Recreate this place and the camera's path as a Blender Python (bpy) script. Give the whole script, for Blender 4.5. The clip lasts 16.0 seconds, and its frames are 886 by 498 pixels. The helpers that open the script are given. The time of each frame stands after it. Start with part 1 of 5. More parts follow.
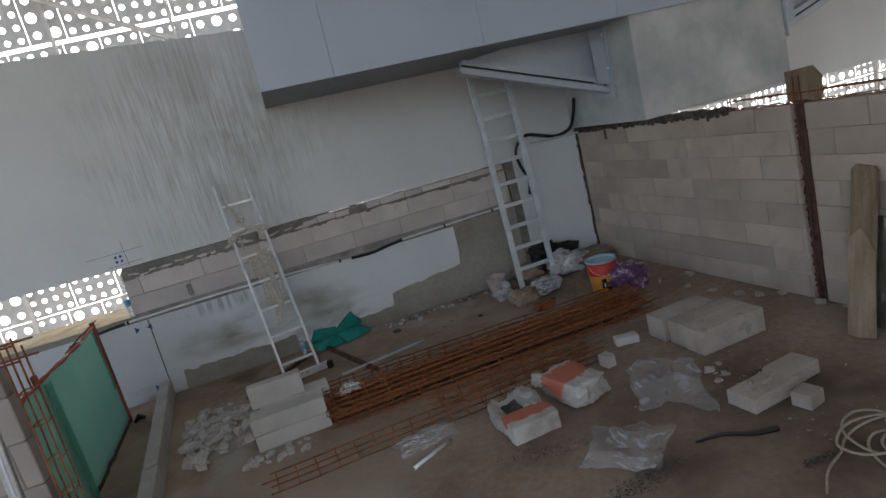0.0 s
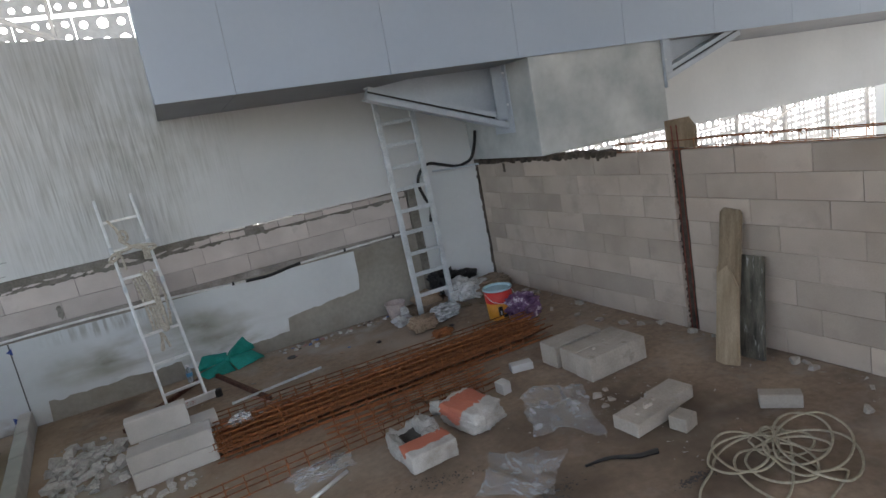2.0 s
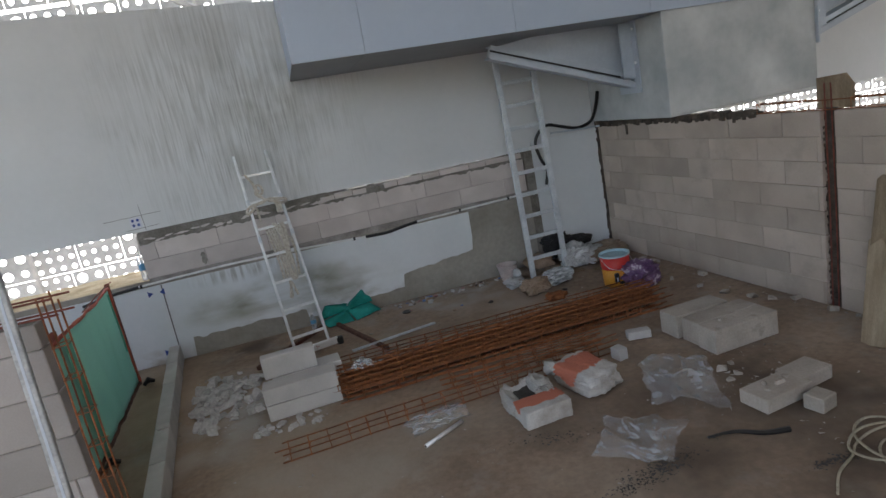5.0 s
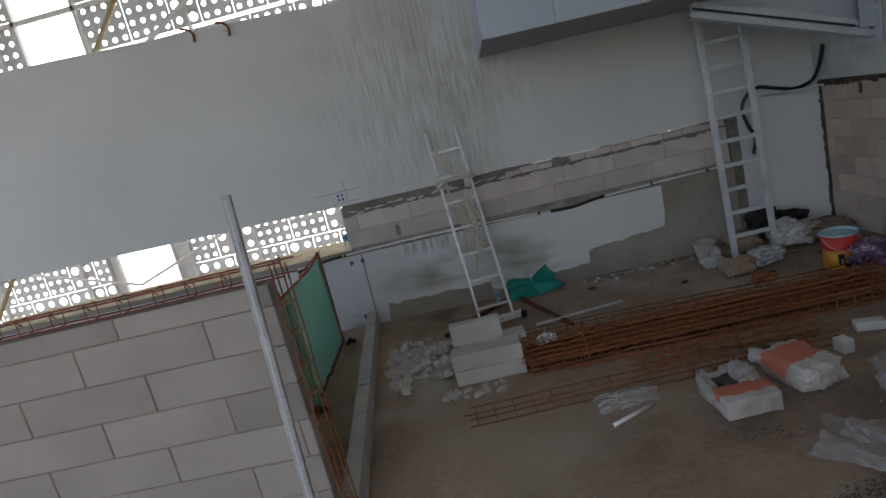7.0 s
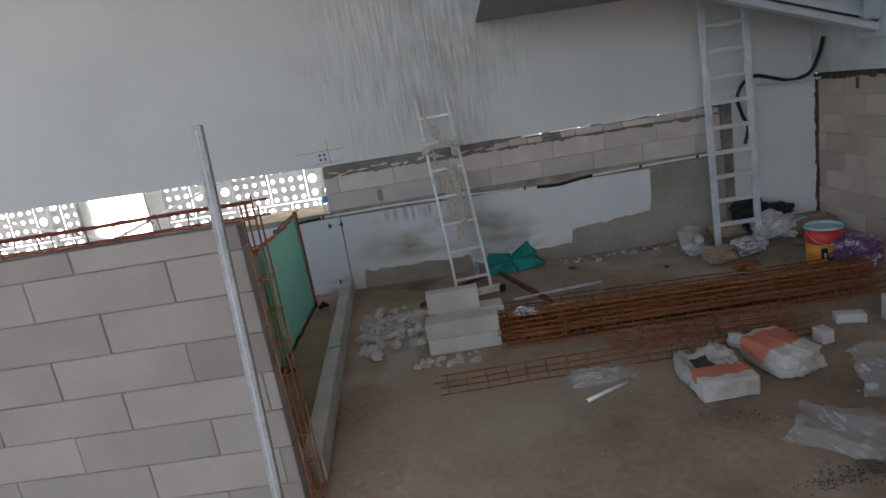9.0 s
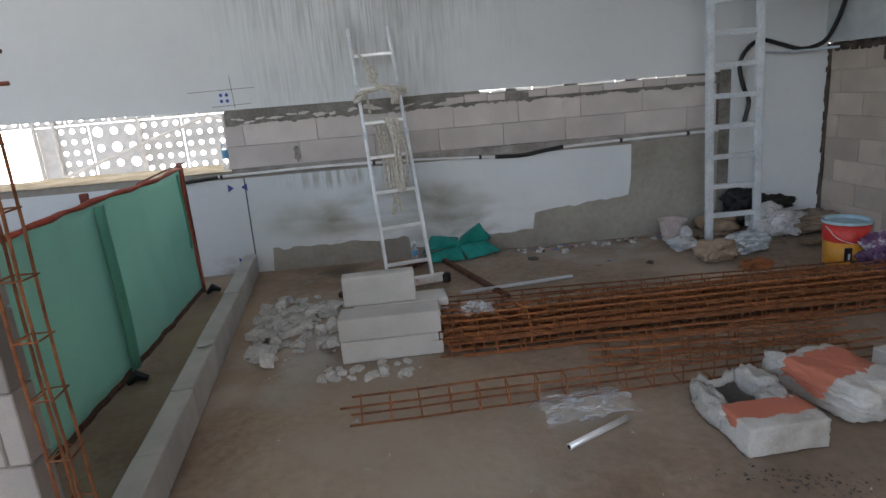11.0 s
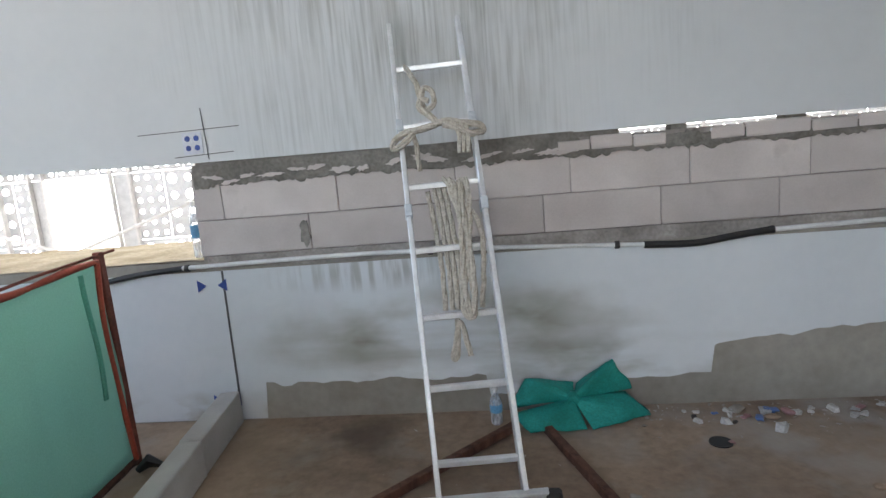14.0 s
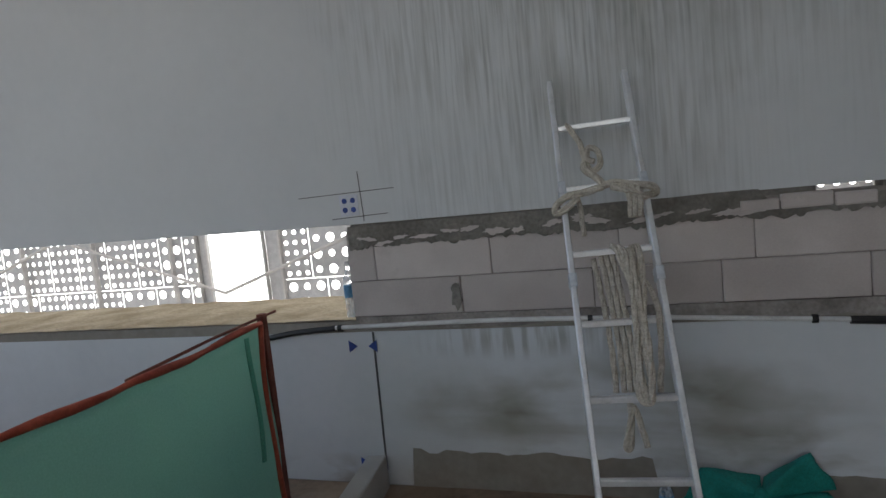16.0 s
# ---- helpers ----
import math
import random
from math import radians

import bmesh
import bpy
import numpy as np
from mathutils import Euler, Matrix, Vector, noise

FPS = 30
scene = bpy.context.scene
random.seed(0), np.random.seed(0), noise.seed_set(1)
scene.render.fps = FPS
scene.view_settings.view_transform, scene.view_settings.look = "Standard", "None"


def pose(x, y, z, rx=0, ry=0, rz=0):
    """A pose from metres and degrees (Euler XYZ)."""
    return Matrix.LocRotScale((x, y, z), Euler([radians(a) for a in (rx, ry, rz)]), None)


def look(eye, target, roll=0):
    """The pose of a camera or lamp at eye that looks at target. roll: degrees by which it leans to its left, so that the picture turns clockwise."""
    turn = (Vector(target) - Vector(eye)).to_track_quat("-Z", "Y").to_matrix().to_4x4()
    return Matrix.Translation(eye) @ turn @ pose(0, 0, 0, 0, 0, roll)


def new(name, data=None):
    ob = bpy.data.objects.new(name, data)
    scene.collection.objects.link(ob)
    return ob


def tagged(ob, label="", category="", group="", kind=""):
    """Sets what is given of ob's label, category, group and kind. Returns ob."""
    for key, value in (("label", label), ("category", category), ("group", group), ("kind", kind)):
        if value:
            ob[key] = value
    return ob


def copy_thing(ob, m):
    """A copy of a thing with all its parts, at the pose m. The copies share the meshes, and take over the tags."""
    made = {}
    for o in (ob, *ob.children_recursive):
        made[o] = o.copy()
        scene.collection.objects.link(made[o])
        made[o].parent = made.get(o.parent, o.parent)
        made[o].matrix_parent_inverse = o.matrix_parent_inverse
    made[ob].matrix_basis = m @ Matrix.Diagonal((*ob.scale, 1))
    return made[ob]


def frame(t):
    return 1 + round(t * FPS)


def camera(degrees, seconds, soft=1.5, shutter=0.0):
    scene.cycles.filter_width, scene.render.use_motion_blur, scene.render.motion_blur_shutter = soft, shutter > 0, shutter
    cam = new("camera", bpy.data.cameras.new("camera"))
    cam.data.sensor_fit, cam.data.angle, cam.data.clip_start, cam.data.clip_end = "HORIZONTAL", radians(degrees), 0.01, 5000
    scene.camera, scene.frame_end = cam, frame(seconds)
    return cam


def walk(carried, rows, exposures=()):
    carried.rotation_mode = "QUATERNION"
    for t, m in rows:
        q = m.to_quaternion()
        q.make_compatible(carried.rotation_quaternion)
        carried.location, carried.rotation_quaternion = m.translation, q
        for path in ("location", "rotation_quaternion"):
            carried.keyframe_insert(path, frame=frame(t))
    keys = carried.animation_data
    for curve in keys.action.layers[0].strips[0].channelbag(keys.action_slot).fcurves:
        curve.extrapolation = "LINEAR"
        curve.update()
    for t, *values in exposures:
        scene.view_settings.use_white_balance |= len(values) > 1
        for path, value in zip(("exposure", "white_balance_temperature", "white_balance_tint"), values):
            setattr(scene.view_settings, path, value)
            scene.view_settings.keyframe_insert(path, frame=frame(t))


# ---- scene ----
cam = camera(72.9, 16.0)
PATH = [
    (0, (-1.319, -0.187, 2.238), (-0.898, 1.724, 1.823), -14.8),
    (0.5, (-1.354, -0.188, 2.256), (-0.941, 1.721, 1.827), -13.7),
    (1, (-1.357, -0.202, 2.263), (-0.857, 1.69, 1.851), -12.9),
    (1.5, (-1.376, -0.185, 2.277), (-0.765, 1.679, 1.886), -11.6),
    (2, (-1.357, -0.182, 2.281), (-0.601, 1.622, 1.865), -11.1),
    (2.5, (-1.355, -0.177, 2.279), (-0.495, 1.577, 1.852), -10.4),
    (3, (-1.348, -0.188, 2.284), (-0.413, 1.531, 1.871), -9.7),
    (5.5, (-1.536, -0.171, 2.253), (-1.378, 1.771, 1.804), -12.7),
    (6, (-1.556, -0.168, 2.252), (-1.634, 1.785, 1.829), -14.3),
    (6.5, (-1.559, -0.171, 2.252), (-1.715, 1.781, 1.847), -14.4),
    (7, (-1.567, -0.166, 2.252), (-1.746, 1.784, 1.844), -14.0),
    (7.5, (-1.595, -0.161, 2.248), (-1.784, 1.785, 1.828), -13.1),
    (8, (-1.616, -0.16, 2.242), (-1.811, 1.782, 1.807), -12.2),
    (10.5, (-1.62, 0.788, 1.639), (-1.596, 2.718, 1.118), -5.1),
    (11, (-1.637, 1.296, 1.552), (-1.565, 3.229, 1.045), -4.9),
    (11.5, (-1.64, 1.834, 1.554), (-1.506, 3.773, 1.083), -5.3),
    (12, (-1.603, 2.309, 1.506), (-1.493, 4.276, 1.158), -5.0),
    (12.5, (-1.598, 2.806, 1.511), (-1.487, 4.773, 1.167), -3.6),
    (13, (-1.65, 3.191, 1.543), (-1.545, 5.159, 1.204), -4.5),
    (13.5, (-1.652, 3.467, 1.519), (-1.626, 5.435, 1.161), -5.2),
    (14, (-1.552, 3.756, 1.535), (-1.782, 5.712, 1.188), -5.1),
    (14.5, (-1.602, 3.863, 1.55), (-2.118, 5.762, 1.189), -6.3),
    (15, (-1.702, 3.897, 1.586), (-2.406, 5.738, 1.252), -7.6),
    (15.5, (-1.76, 3.902, 1.618), (-2.479, 5.746, 1.331), -7.5),
    (16, (-1.743, 3.906, 1.666), (-2.361, 5.799, 1.483), -6.0),
]
EXPOSURES = [(0, 1.36), (1, 1.71), (2, 1.86), (2.5, 2.11), (3.2, 2.26), (5.5, 1.43), (7, 1.02), (8.2, 1.36), (10.5, 1.71), (11, 1.92), (12, 1.95), (12.5, 1.9), (13, 2.35), (13.5, 2.5), (14.5, 2.05), (15, 1.9), (15.5, 1.58), (16, 1.03)]
walk(cam, [(t, look(eye, target, roll)) for t, eye, target, roll in PATH], [(t, stops, 6850, 10) for t, stops in EXPOSURES])

# ---- world and light ----
world = bpy.data.worlds.new("world")
scene.world = world
world.use_nodes = True
wn = world.node_tree.nodes
sky = wn.new("ShaderNodeTexSky")
sky.sky_type, sky.sun_disc = "NISHITA", False
sky.sun_elevation, sky.sun_rotation = radians(55), radians(160)
sky.air_density, sky.dust_density = 1.0, 3.0
wn["Background"].inputs["Strength"].default_value = 0.15
world.node_tree.links.new(sky.outputs[0], wn["Background"].inputs["Color"])
sun = new("sun", bpy.data.lights.new("sun", "SUN"))
sun.data.energy, sun.data.angle, sun.data.color = 0.6, radians(40), (1.0, 0.97, 0.93)
sun.matrix_world = pose(0, 0, 20, 35, 0, -20)
scene.view_settings.exposure = 0.0


# ---- materials ----
def surf(name, c1, c2, scale=3.0, fine=45.0, rough=0.8, bump=0.25, metal=0.0, rnd=0.0, stretch=(1, 1, 1), spots=None, depth=0.01, grain=0.45):
    """A surface of two colours mixed by coarse and fine noise, with relief, and a shift of value from object to object."""
    m = bpy.data.materials.new(name)
    m.use_nodes = True
    n, l = m.node_tree.nodes, m.node_tree.links
    bsdf = n["Principled BSDF"]
    tc, info = n.new("ShaderNodeTexCoord"), n.new("ShaderNodeObjectInfo")
    add = n.new("ShaderNodeVectorMath")
    add.operation = "MULTIPLY_ADD"
    add.inputs[1].default_value = stretch
    mul = n.new("ShaderNodeMath")
    mul.operation, mul.inputs[1].default_value = "MULTIPLY", 17.0
    l.new(info.outputs["Random"], mul.inputs[0])
    l.new(tc.outputs["Object"], add.inputs[0])
    l.new(mul.outputs[0], add.inputs[2])
    big, small = n.new("ShaderNodeTexNoise"), n.new("ShaderNodeTexNoise")
    big.inputs["Scale"].default_value, big.inputs["Detail"].default_value = scale, 6.0
    small.inputs["Scale"].default_value, small.inputs["Detail"].default_value = fine, 4.0
    for t in (big, small):
        l.new(add.outputs[0], t.inputs["Vector"])
    ramp = n.new("ShaderNodeValToRGB")
    ramp.color_ramp.elements[0].position, ramp.color_ramp.elements[1].position = 0.33, 0.67
    ramp.color_ramp.elements[0].color, ramp.color_ramp.elements[1].color = (*c1, 1), (*c2, 1)
    l.new(big.outputs["Fac"], ramp.inputs[0])
    mix = n.new("ShaderNodeMix")
    mix.data_type, mix.blend_type = "RGBA", "OVERLAY"
    mix.inputs["Factor"].default_value = grain
    l.new(ramp.outputs[0], mix.inputs[6])
    l.new(small.outputs["Fac"], mix.inputs[7])
    last = mix.outputs[2]
    if rnd:
        val = n.new("ShaderNodeMapRange")
        val.inputs["To Min"].default_value, val.inputs["To Max"].default_value = 1 - rnd, 1 + rnd * 0.6
        l.new(info.outputs["Random"], val.inputs["Value"])
        hsv = n.new("ShaderNodeHueSaturation")
        l.new(val.outputs[0], hsv.inputs["Value"])
        l.new(last, hsv.inputs["Color"])
        last = hsv.outputs[0]
    if spots:
        colour, size, low, high = spots
        sp = n.new("ShaderNodeTexNoise")
        sp.inputs["Scale"].default_value, sp.inputs["Detail"].default_value = size, 8.0
        sp.inputs["Roughness"].default_value = 0.65
        l.new(add.outputs[0], sp.inputs["Vector"])
        mr = n.new("ShaderNodeMapRange")
        mr.inputs["From Min"].default_value, mr.inputs["From Max"].default_value = low, high
        l.new(sp.outputs["Fac"], mr.inputs["Value"])
        mx = n.new("ShaderNodeMix")
        mx.data_type = "RGBA"
        mx.inputs[7].default_value = (*colour, 1)
        l.new(mr.outputs[0], mx.inputs["Factor"])
        l.new(last, mx.inputs[6])
        last = mx.outputs[2]
    l.new(last, bsdf.inputs["Base Color"])
    bsdf.inputs["Roughness"].default_value, bsdf.inputs["Metallic"].default_value = rough, metal
    if bump:
        b = n.new("ShaderNodeBump")
        b.inputs["Strength"].default_value, b.inputs["Distance"].default_value = bump, depth
        both = n.new("ShaderNodeMath")
        l.new(big.outputs["Fac"], both.inputs[0])
        l.new(small.outputs["Fac"], both.inputs[1])
        l.new(both.outputs[0], b.inputs["Height"])
        l.new(b.outputs[0], bsdf.inputs["Normal"])
    m.diffuse_color = (*c2, 1)
    return m


def stained(m, colour, centre, spread, amount, cells, flat=False):
    """Adds a stain, or a tone standing in for light, to a wall or floor: noise of the given cells, gathered in an oval
    round a centre: (x, z) on a wall, (x, y) on a floor.
    """
    n, l = m.node_tree.nodes, m.node_tree.links
    bsdf = n["Principled BSDF"]
    before = bsdf.inputs["Base Color"].links[0].from_socket
    tc = n.new("ShaderNodeTexCoord")
    sc = n.new("ShaderNodeVectorMath")
    sc.operation, sc.inputs[1].default_value = "MULTIPLY", cells
    l.new(tc.outputs["Object"], sc.inputs[0])
    no, wide = n.new("ShaderNodeTexNoise"), n.new("ShaderNodeTexNoise")
    no.inputs["Scale"].default_value, no.inputs["Detail"].default_value = 1.0, 4.0
    wide.inputs["Scale"].default_value, wide.inputs["Detail"].default_value = 2.3, 3.0
    l.new(sc.outputs[0], no.inputs["Vector"])
    l.new(tc.outputs["Object"], wide.inputs["Vector"])
    off = n.new("ShaderNodeVectorMath")
    off.operation = "MULTIPLY_ADD"
    across, shift = 1 / spread[1], -centre[1] / spread[1]
    off.inputs[1].default_value = (1 / spread[0], across if flat else 0, 0 if flat else across)
    off.inputs[2].default_value = (-centre[0] / spread[0], shift if flat else 0, 0 if flat else shift)
    l.new(tc.outputs["Object"], off.inputs[0])
    ln = n.new("ShaderNodeVectorMath")
    ln.operation = "LENGTH"
    l.new(off.outputs[0], ln.inputs[0])
    wob = n.new("ShaderNodeMath")
    wob.operation, wob.inputs[1].default_value = "MULTIPLY_ADD", 0.9
    l.new(wide.outputs["Fac"], wob.inputs[0])
    l.new(ln.outputs["Value"], wob.inputs[2])
    near = n.new("ShaderNodeMapRange")
    near.inputs["From Min"].default_value, near.inputs["From Max"].default_value = 1.45, 0.75
    l.new(wob.outputs[0], near.inputs["Value"])
    mr = n.new("ShaderNodeMapRange")
    mr.inputs["From Min"].default_value, mr.inputs["From Max"].default_value = 0.45, 0.62
    mr.inputs["To Max"].default_value = amount
    l.new(no.outputs["Fac"], mr.inputs["Value"])
    fac = n.new("ShaderNodeMath")
    fac.operation = "MULTIPLY"
    l.new(near.outputs[0], fac.inputs[0])
    l.new(mr.outputs[0], fac.inputs[1])
    mx = n.new("ShaderNodeMix")
    mx.data_type = "RGBA"
    mx.inputs[7].default_value = (*colour, 1)
    l.new(fac.outputs[0], mx.inputs["Factor"])
    l.new(before, mx.inputs[6])
    l.new(mx.outputs[2], bsdf.inputs["Base Color"])
    return m


def plain(name, c, rough=0.6, metal=0.0, **kw):
    dark = tuple(v * 0.82 for v in c)
    return surf(name, dark, c, scale=kw.get("scale", 6), fine=kw.get("fine", 90), rough=rough, metal=metal, bump=kw.get("bump", 0.08), rnd=kw.get("rnd", 0.0), depth=0.003)


def film(name, c, alpha, rough=0.15):
    """Thin plastic sheeting."""
    m = bpy.data.materials.new(name)
    m.use_nodes = True
    n, l = m.node_tree.nodes, m.node_tree.links
    bsdf = n["Principled BSDF"]
    bsdf.inputs["Base Color"].default_value = (*c, 1)
    bsdf.inputs["Roughness"].default_value = rough
    no, mr = n.new("ShaderNodeTexNoise"), n.new("ShaderNodeMapRange")
    no.inputs["Scale"].default_value, no.inputs["Detail"].default_value = 5, 3
    mr.inputs["From Min"].default_value, mr.inputs["From Max"].default_value = 0.35, 0.7
    mr.inputs["To Min"].default_value, mr.inputs["To Max"].default_value = alpha * 0.5, min(1.0, alpha * 1.6)
    l.new(no.outputs["Fac"], mr.inputs["Value"])
    l.new(mr.outputs[0], bsdf.inputs["Alpha"])
    return m


M_FLOOR = surf("dusty_concrete", (0.215, 0.153, 0.109), (0.368, 0.275, 0.203), scale=1.1, fine=22, rough=0.92, bump=0.4, spots=((0.33, 0.29, 0.245), 3.2, 0.52, 0.76), grain=0.4)
stained(M_FLOOR, (0.36, 0.305, 0.245), (-1.3, 4.4), (2.6, 3.6), 0.85, (0.7, 0.7, 0.7), True)
stained(M_FLOOR, (0.42, 0.40, 0.375), (-2.5, 5.1), (1.0, 1.1), 0.9, (2.2, 2.2, 2.2), True)
stained(M_FLOOR, (0.40, 0.375, 0.345), (0.3, 6.7), (1.9, 0.55), 0.9, (2.5, 2.5, 2.5), True)
# Darker brown over the near right of the floor.
stained(M_FLOOR, (0.095, 0.070, 0.051), (1.0, 2.4), (2.6, 2.0), 0.9, (1.1, 1.1, 1.1), True)
# Tan floor along the net, its colour raised to replace missing side light.
stained(M_FLOOR, (0.47, 0.36, 0.25), (-3.3, 4.6), (0.8, 3.4), 0.95, (0.45, 0.45, 0.45), True)
stained(M_FLOOR, (0.10, 0.073, 0.055), (-2.2, 6.65), (1.1, 0.5), 0.75, (1.8, 1.8, 1.8), True)
# Broad darker brown, again at the near right.
stained(M_FLOOR, (0.125, 0.092, 0.067), (0.6, 2.8), (1.7, 1.1), 0.8, (0.4, 0.4, 0.4), True)
stained(M_FLOOR, (0.42, 0.38, 0.335), (2.3, 1.5), (0.9, 0.8), 0.9, (1.4, 1.4, 1.4), True)
# Tan floor by the back wall, lightened for the stronger light falling there.
stained(M_FLOOR, (0.40, 0.325, 0.262), (0.1, 6.0), (2.4, 1.15), 0.9, (0.5, 0.5, 0.5), True)
M_AAC = surf("aerated_block", (0.50, 0.447, 0.422), (0.61, 0.55, 0.52), scale=3, fine=130, rough=0.95, bump=0.15, rnd=0.16, spots=((0.42, 0.375, 0.35), 2.6, 0.58, 0.76), depth=0.003, grain=0.1)
# East wall copy of the block: dusty, with the warmer light tinted in.
M_AACR = surf("dusty_warm_lit_block", (0.435, 0.358, 0.297), (0.55, 0.462, 0.39), scale=2.0, fine=120, rough=0.95, bump=0.15, rnd=0.16, spots=((0.33, 0.27, 0.225), 1.8, 0.55, 0.78), depth=0.003, grain=0.1)
# Passage wall copy of the block, darkened to hold down the light it gets.
M_AACP = surf("darkened_grey_block", (0.31, 0.288, 0.272), (0.385, 0.36, 0.342), scale=1.8, fine=130, rough=0.95, bump=0.15, rnd=0.16, spots=((0.27, 0.245, 0.23), 1.8, 0.57, 0.78), depth=0.003, grain=0.1)
M_AACD = surf("dust_covered_block", (0.36, 0.315, 0.268), (0.48, 0.43, 0.375), scale=4, fine=60, rough=0.95, bump=0.25, rnd=0.1, spots=((0.22, 0.185, 0.15), 4, 0.6, 0.74), depth=0.004, grain=0.2)
M_DARKMORTAR = surf("dark_brown_mortar", (0.045, 0.035, 0.028), (0.12, 0.095, 0.075), scale=9, fine=50, rough=0.95, bump=0.6)
M_AACW = surf("aerated_block_fresh", (0.46, 0.45, 0.435), (0.57, 0.558, 0.54), scale=4, fine=130, rough=0.95, bump=0.18, rnd=0.1, depth=0.003, grain=0.1)
M_MORTAR = surf("grey_mortar", (0.15, 0.137, 0.12), (0.25, 0.235, 0.21), scale=7, fine=50, rough=0.95, bump=0.6)
M_JOINT = surf("thin_joint", (0.20, 0.18, 0.165), (0.36, 0.33, 0.305), scale=5, fine=50, rough=0.95, bump=0.4)
M_JOINTP = surf("patchy_thin_joint", (0.12, 0.105, 0.095), (0.44, 0.40, 0.37), scale=2.2, fine=30, rough=0.95, bump=0.3)
M_JOINTL = surf("pale_joint", (0.15, 0.12, 0.098), (0.55, 0.465, 0.395), scale=1.4, fine=40, rough=0.95, bump=0.3)
M_WALL = surf("white_wall_paint", (0.60, 0.615, 0.625), (0.66, 0.675, 0.685), scale=0.9, fine=14, rough=0.75, bump=0.04, depth=0.003, grain=0.06)
stained(M_WALL, (0.35, 0.35, 0.32), (-1.8, 2.75), (1.15, 1.35), 0.5, (1.7, 1.7, 1.5))
stained(M_WALL, (0.27, 0.275, 0.24), (-1.6, 2.65), (0.75, 0.8), 0.5, (3.1, 3.1, 2.3))
stained(M_WALL, (0.24, 0.24, 0.215), (-2.0, 2.75), (1.45, 1.6), 0.28, (24, 24, 1.5))
stained(M_WALL, (0.16, 0.16, 0.145), (-2.0, 2.6), (1.5, 1.7), 0.32, (55, 55, 2.4))
stained(M_WALL, (0.74, 0.75, 0.74), (-1.9, 2.5), (1.25, 1.4), 0.34, (42, 42, 2.2))
M_PAINT = surf("worn_white_paint", (0.60, 0.63, 0.65), (0.67, 0.70, 0.72), scale=1.2, fine=16, rough=0.7, bump=0.05, depth=0.003, grain=0.08)
stained(M_PAINT, (0.27, 0.265, 0.215), (-1.95, 0.50), (1.35, 0.32), 1.0, (1.1, 1.1, 2.6))
stained(M_PAINT, (0.34, 0.335, 0.285), (-2.0, 0.42), (1.5, 0.28), 0.6, (0.55, 0.55, 5.5))
stained(M_PAINT, (0.30, 0.285, 0.24), (-1.4, 0.26), (1.2, 0.25), 1.0, (1.5, 1.5, 4.0))
stained(M_PAINT, (0.24, 0.23, 0.20), (-2.35, 0.86), (0.7, 0.13), 0.6, (24, 24, 2.0))
stained(M_PAINT, (0.33, 0.29, 0.24), (-3.6, 0.02), (0.9, 0.16), 0.8, (3.0, 3.0, 6.0))
stained(M_PAINT, (0.76, 0.79, 0.81), (-1.9, 0.24), (1.0, 0.10), 0.9, (2.2, 2.2, 5.0))
M_PLASTER = surf("bare_cement_plaster", (0.25, 0.228, 0.195), (0.34, 0.318, 0.28), scale=1.8, fine=20, rough=0.9, bump=0.2, grain=0.2)
M_CONC = surf("smooth_pale_concrete", (0.36, 0.385, 0.39), (0.60, 0.61, 0.60), scale=1.7, fine=14, rough=0.8, bump=0.06, grain=0.1)
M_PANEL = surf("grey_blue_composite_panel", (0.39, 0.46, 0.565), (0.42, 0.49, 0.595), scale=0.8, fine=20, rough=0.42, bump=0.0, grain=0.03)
# Darker than the fascia panel: the underside's shade is put into this grey.
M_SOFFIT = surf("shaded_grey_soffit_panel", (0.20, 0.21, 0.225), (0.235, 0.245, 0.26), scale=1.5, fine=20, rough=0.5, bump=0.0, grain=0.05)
M_STEEL = surf("grey_blue_painted_steel", (0.42, 0.47, 0.53), (0.48, 0.53, 0.59), scale=4, fine=30, rough=0.45, bump=0.03, grain=0.1)
M_DARK = plain("black_plastic", (0.015, 0.015, 0.016), 0.45)
M_ALU = surf("worn_aluminium", (0.70, 0.71, 0.72), (0.86, 0.87, 0.88), scale=9, fine=80, rough=0.36, metal=0.45, bump=0.05)
M_GREYL = surf("grey_painted_ladder", (0.52, 0.56, 0.595), (0.65, 0.69, 0.725), scale=8, fine=60, rough=0.5, bump=0.08, metal=0.2)
M_POLE = surf("dull_grey_profile", (0.30, 0.31, 0.31), (0.41, 0.42, 0.42), scale=8, fine=60, rough=0.55, bump=0.08, metal=0.2)
M_RUST = surf("rusty_steel", (0.15, 0.05, 0.02), (0.35, 0.13, 0.046), scale=18, fine=120, rough=0.9, bump=0.3, depth=0.002, rnd=0.3)
M_REDRUST = surf("red_brown_steel", (0.13, 0.035, 0.025), (0.24, 0.07, 0.045), scale=12, fine=90, rough=0.8, bump=0.2, depth=0.002)
M_SAND = surf("sandy_ledge", (0.38, 0.29, 0.17), (0.60, 0.50, 0.34), scale=4, fine=40, rough=0.95, bump=0.5)
M_NET = surf("green_shade_net", (0.28, 0.54, 0.44), (0.35, 0.61, 0.505), scale=1.2, fine=140, rough=0.75, bump=0.3, depth=0.002)


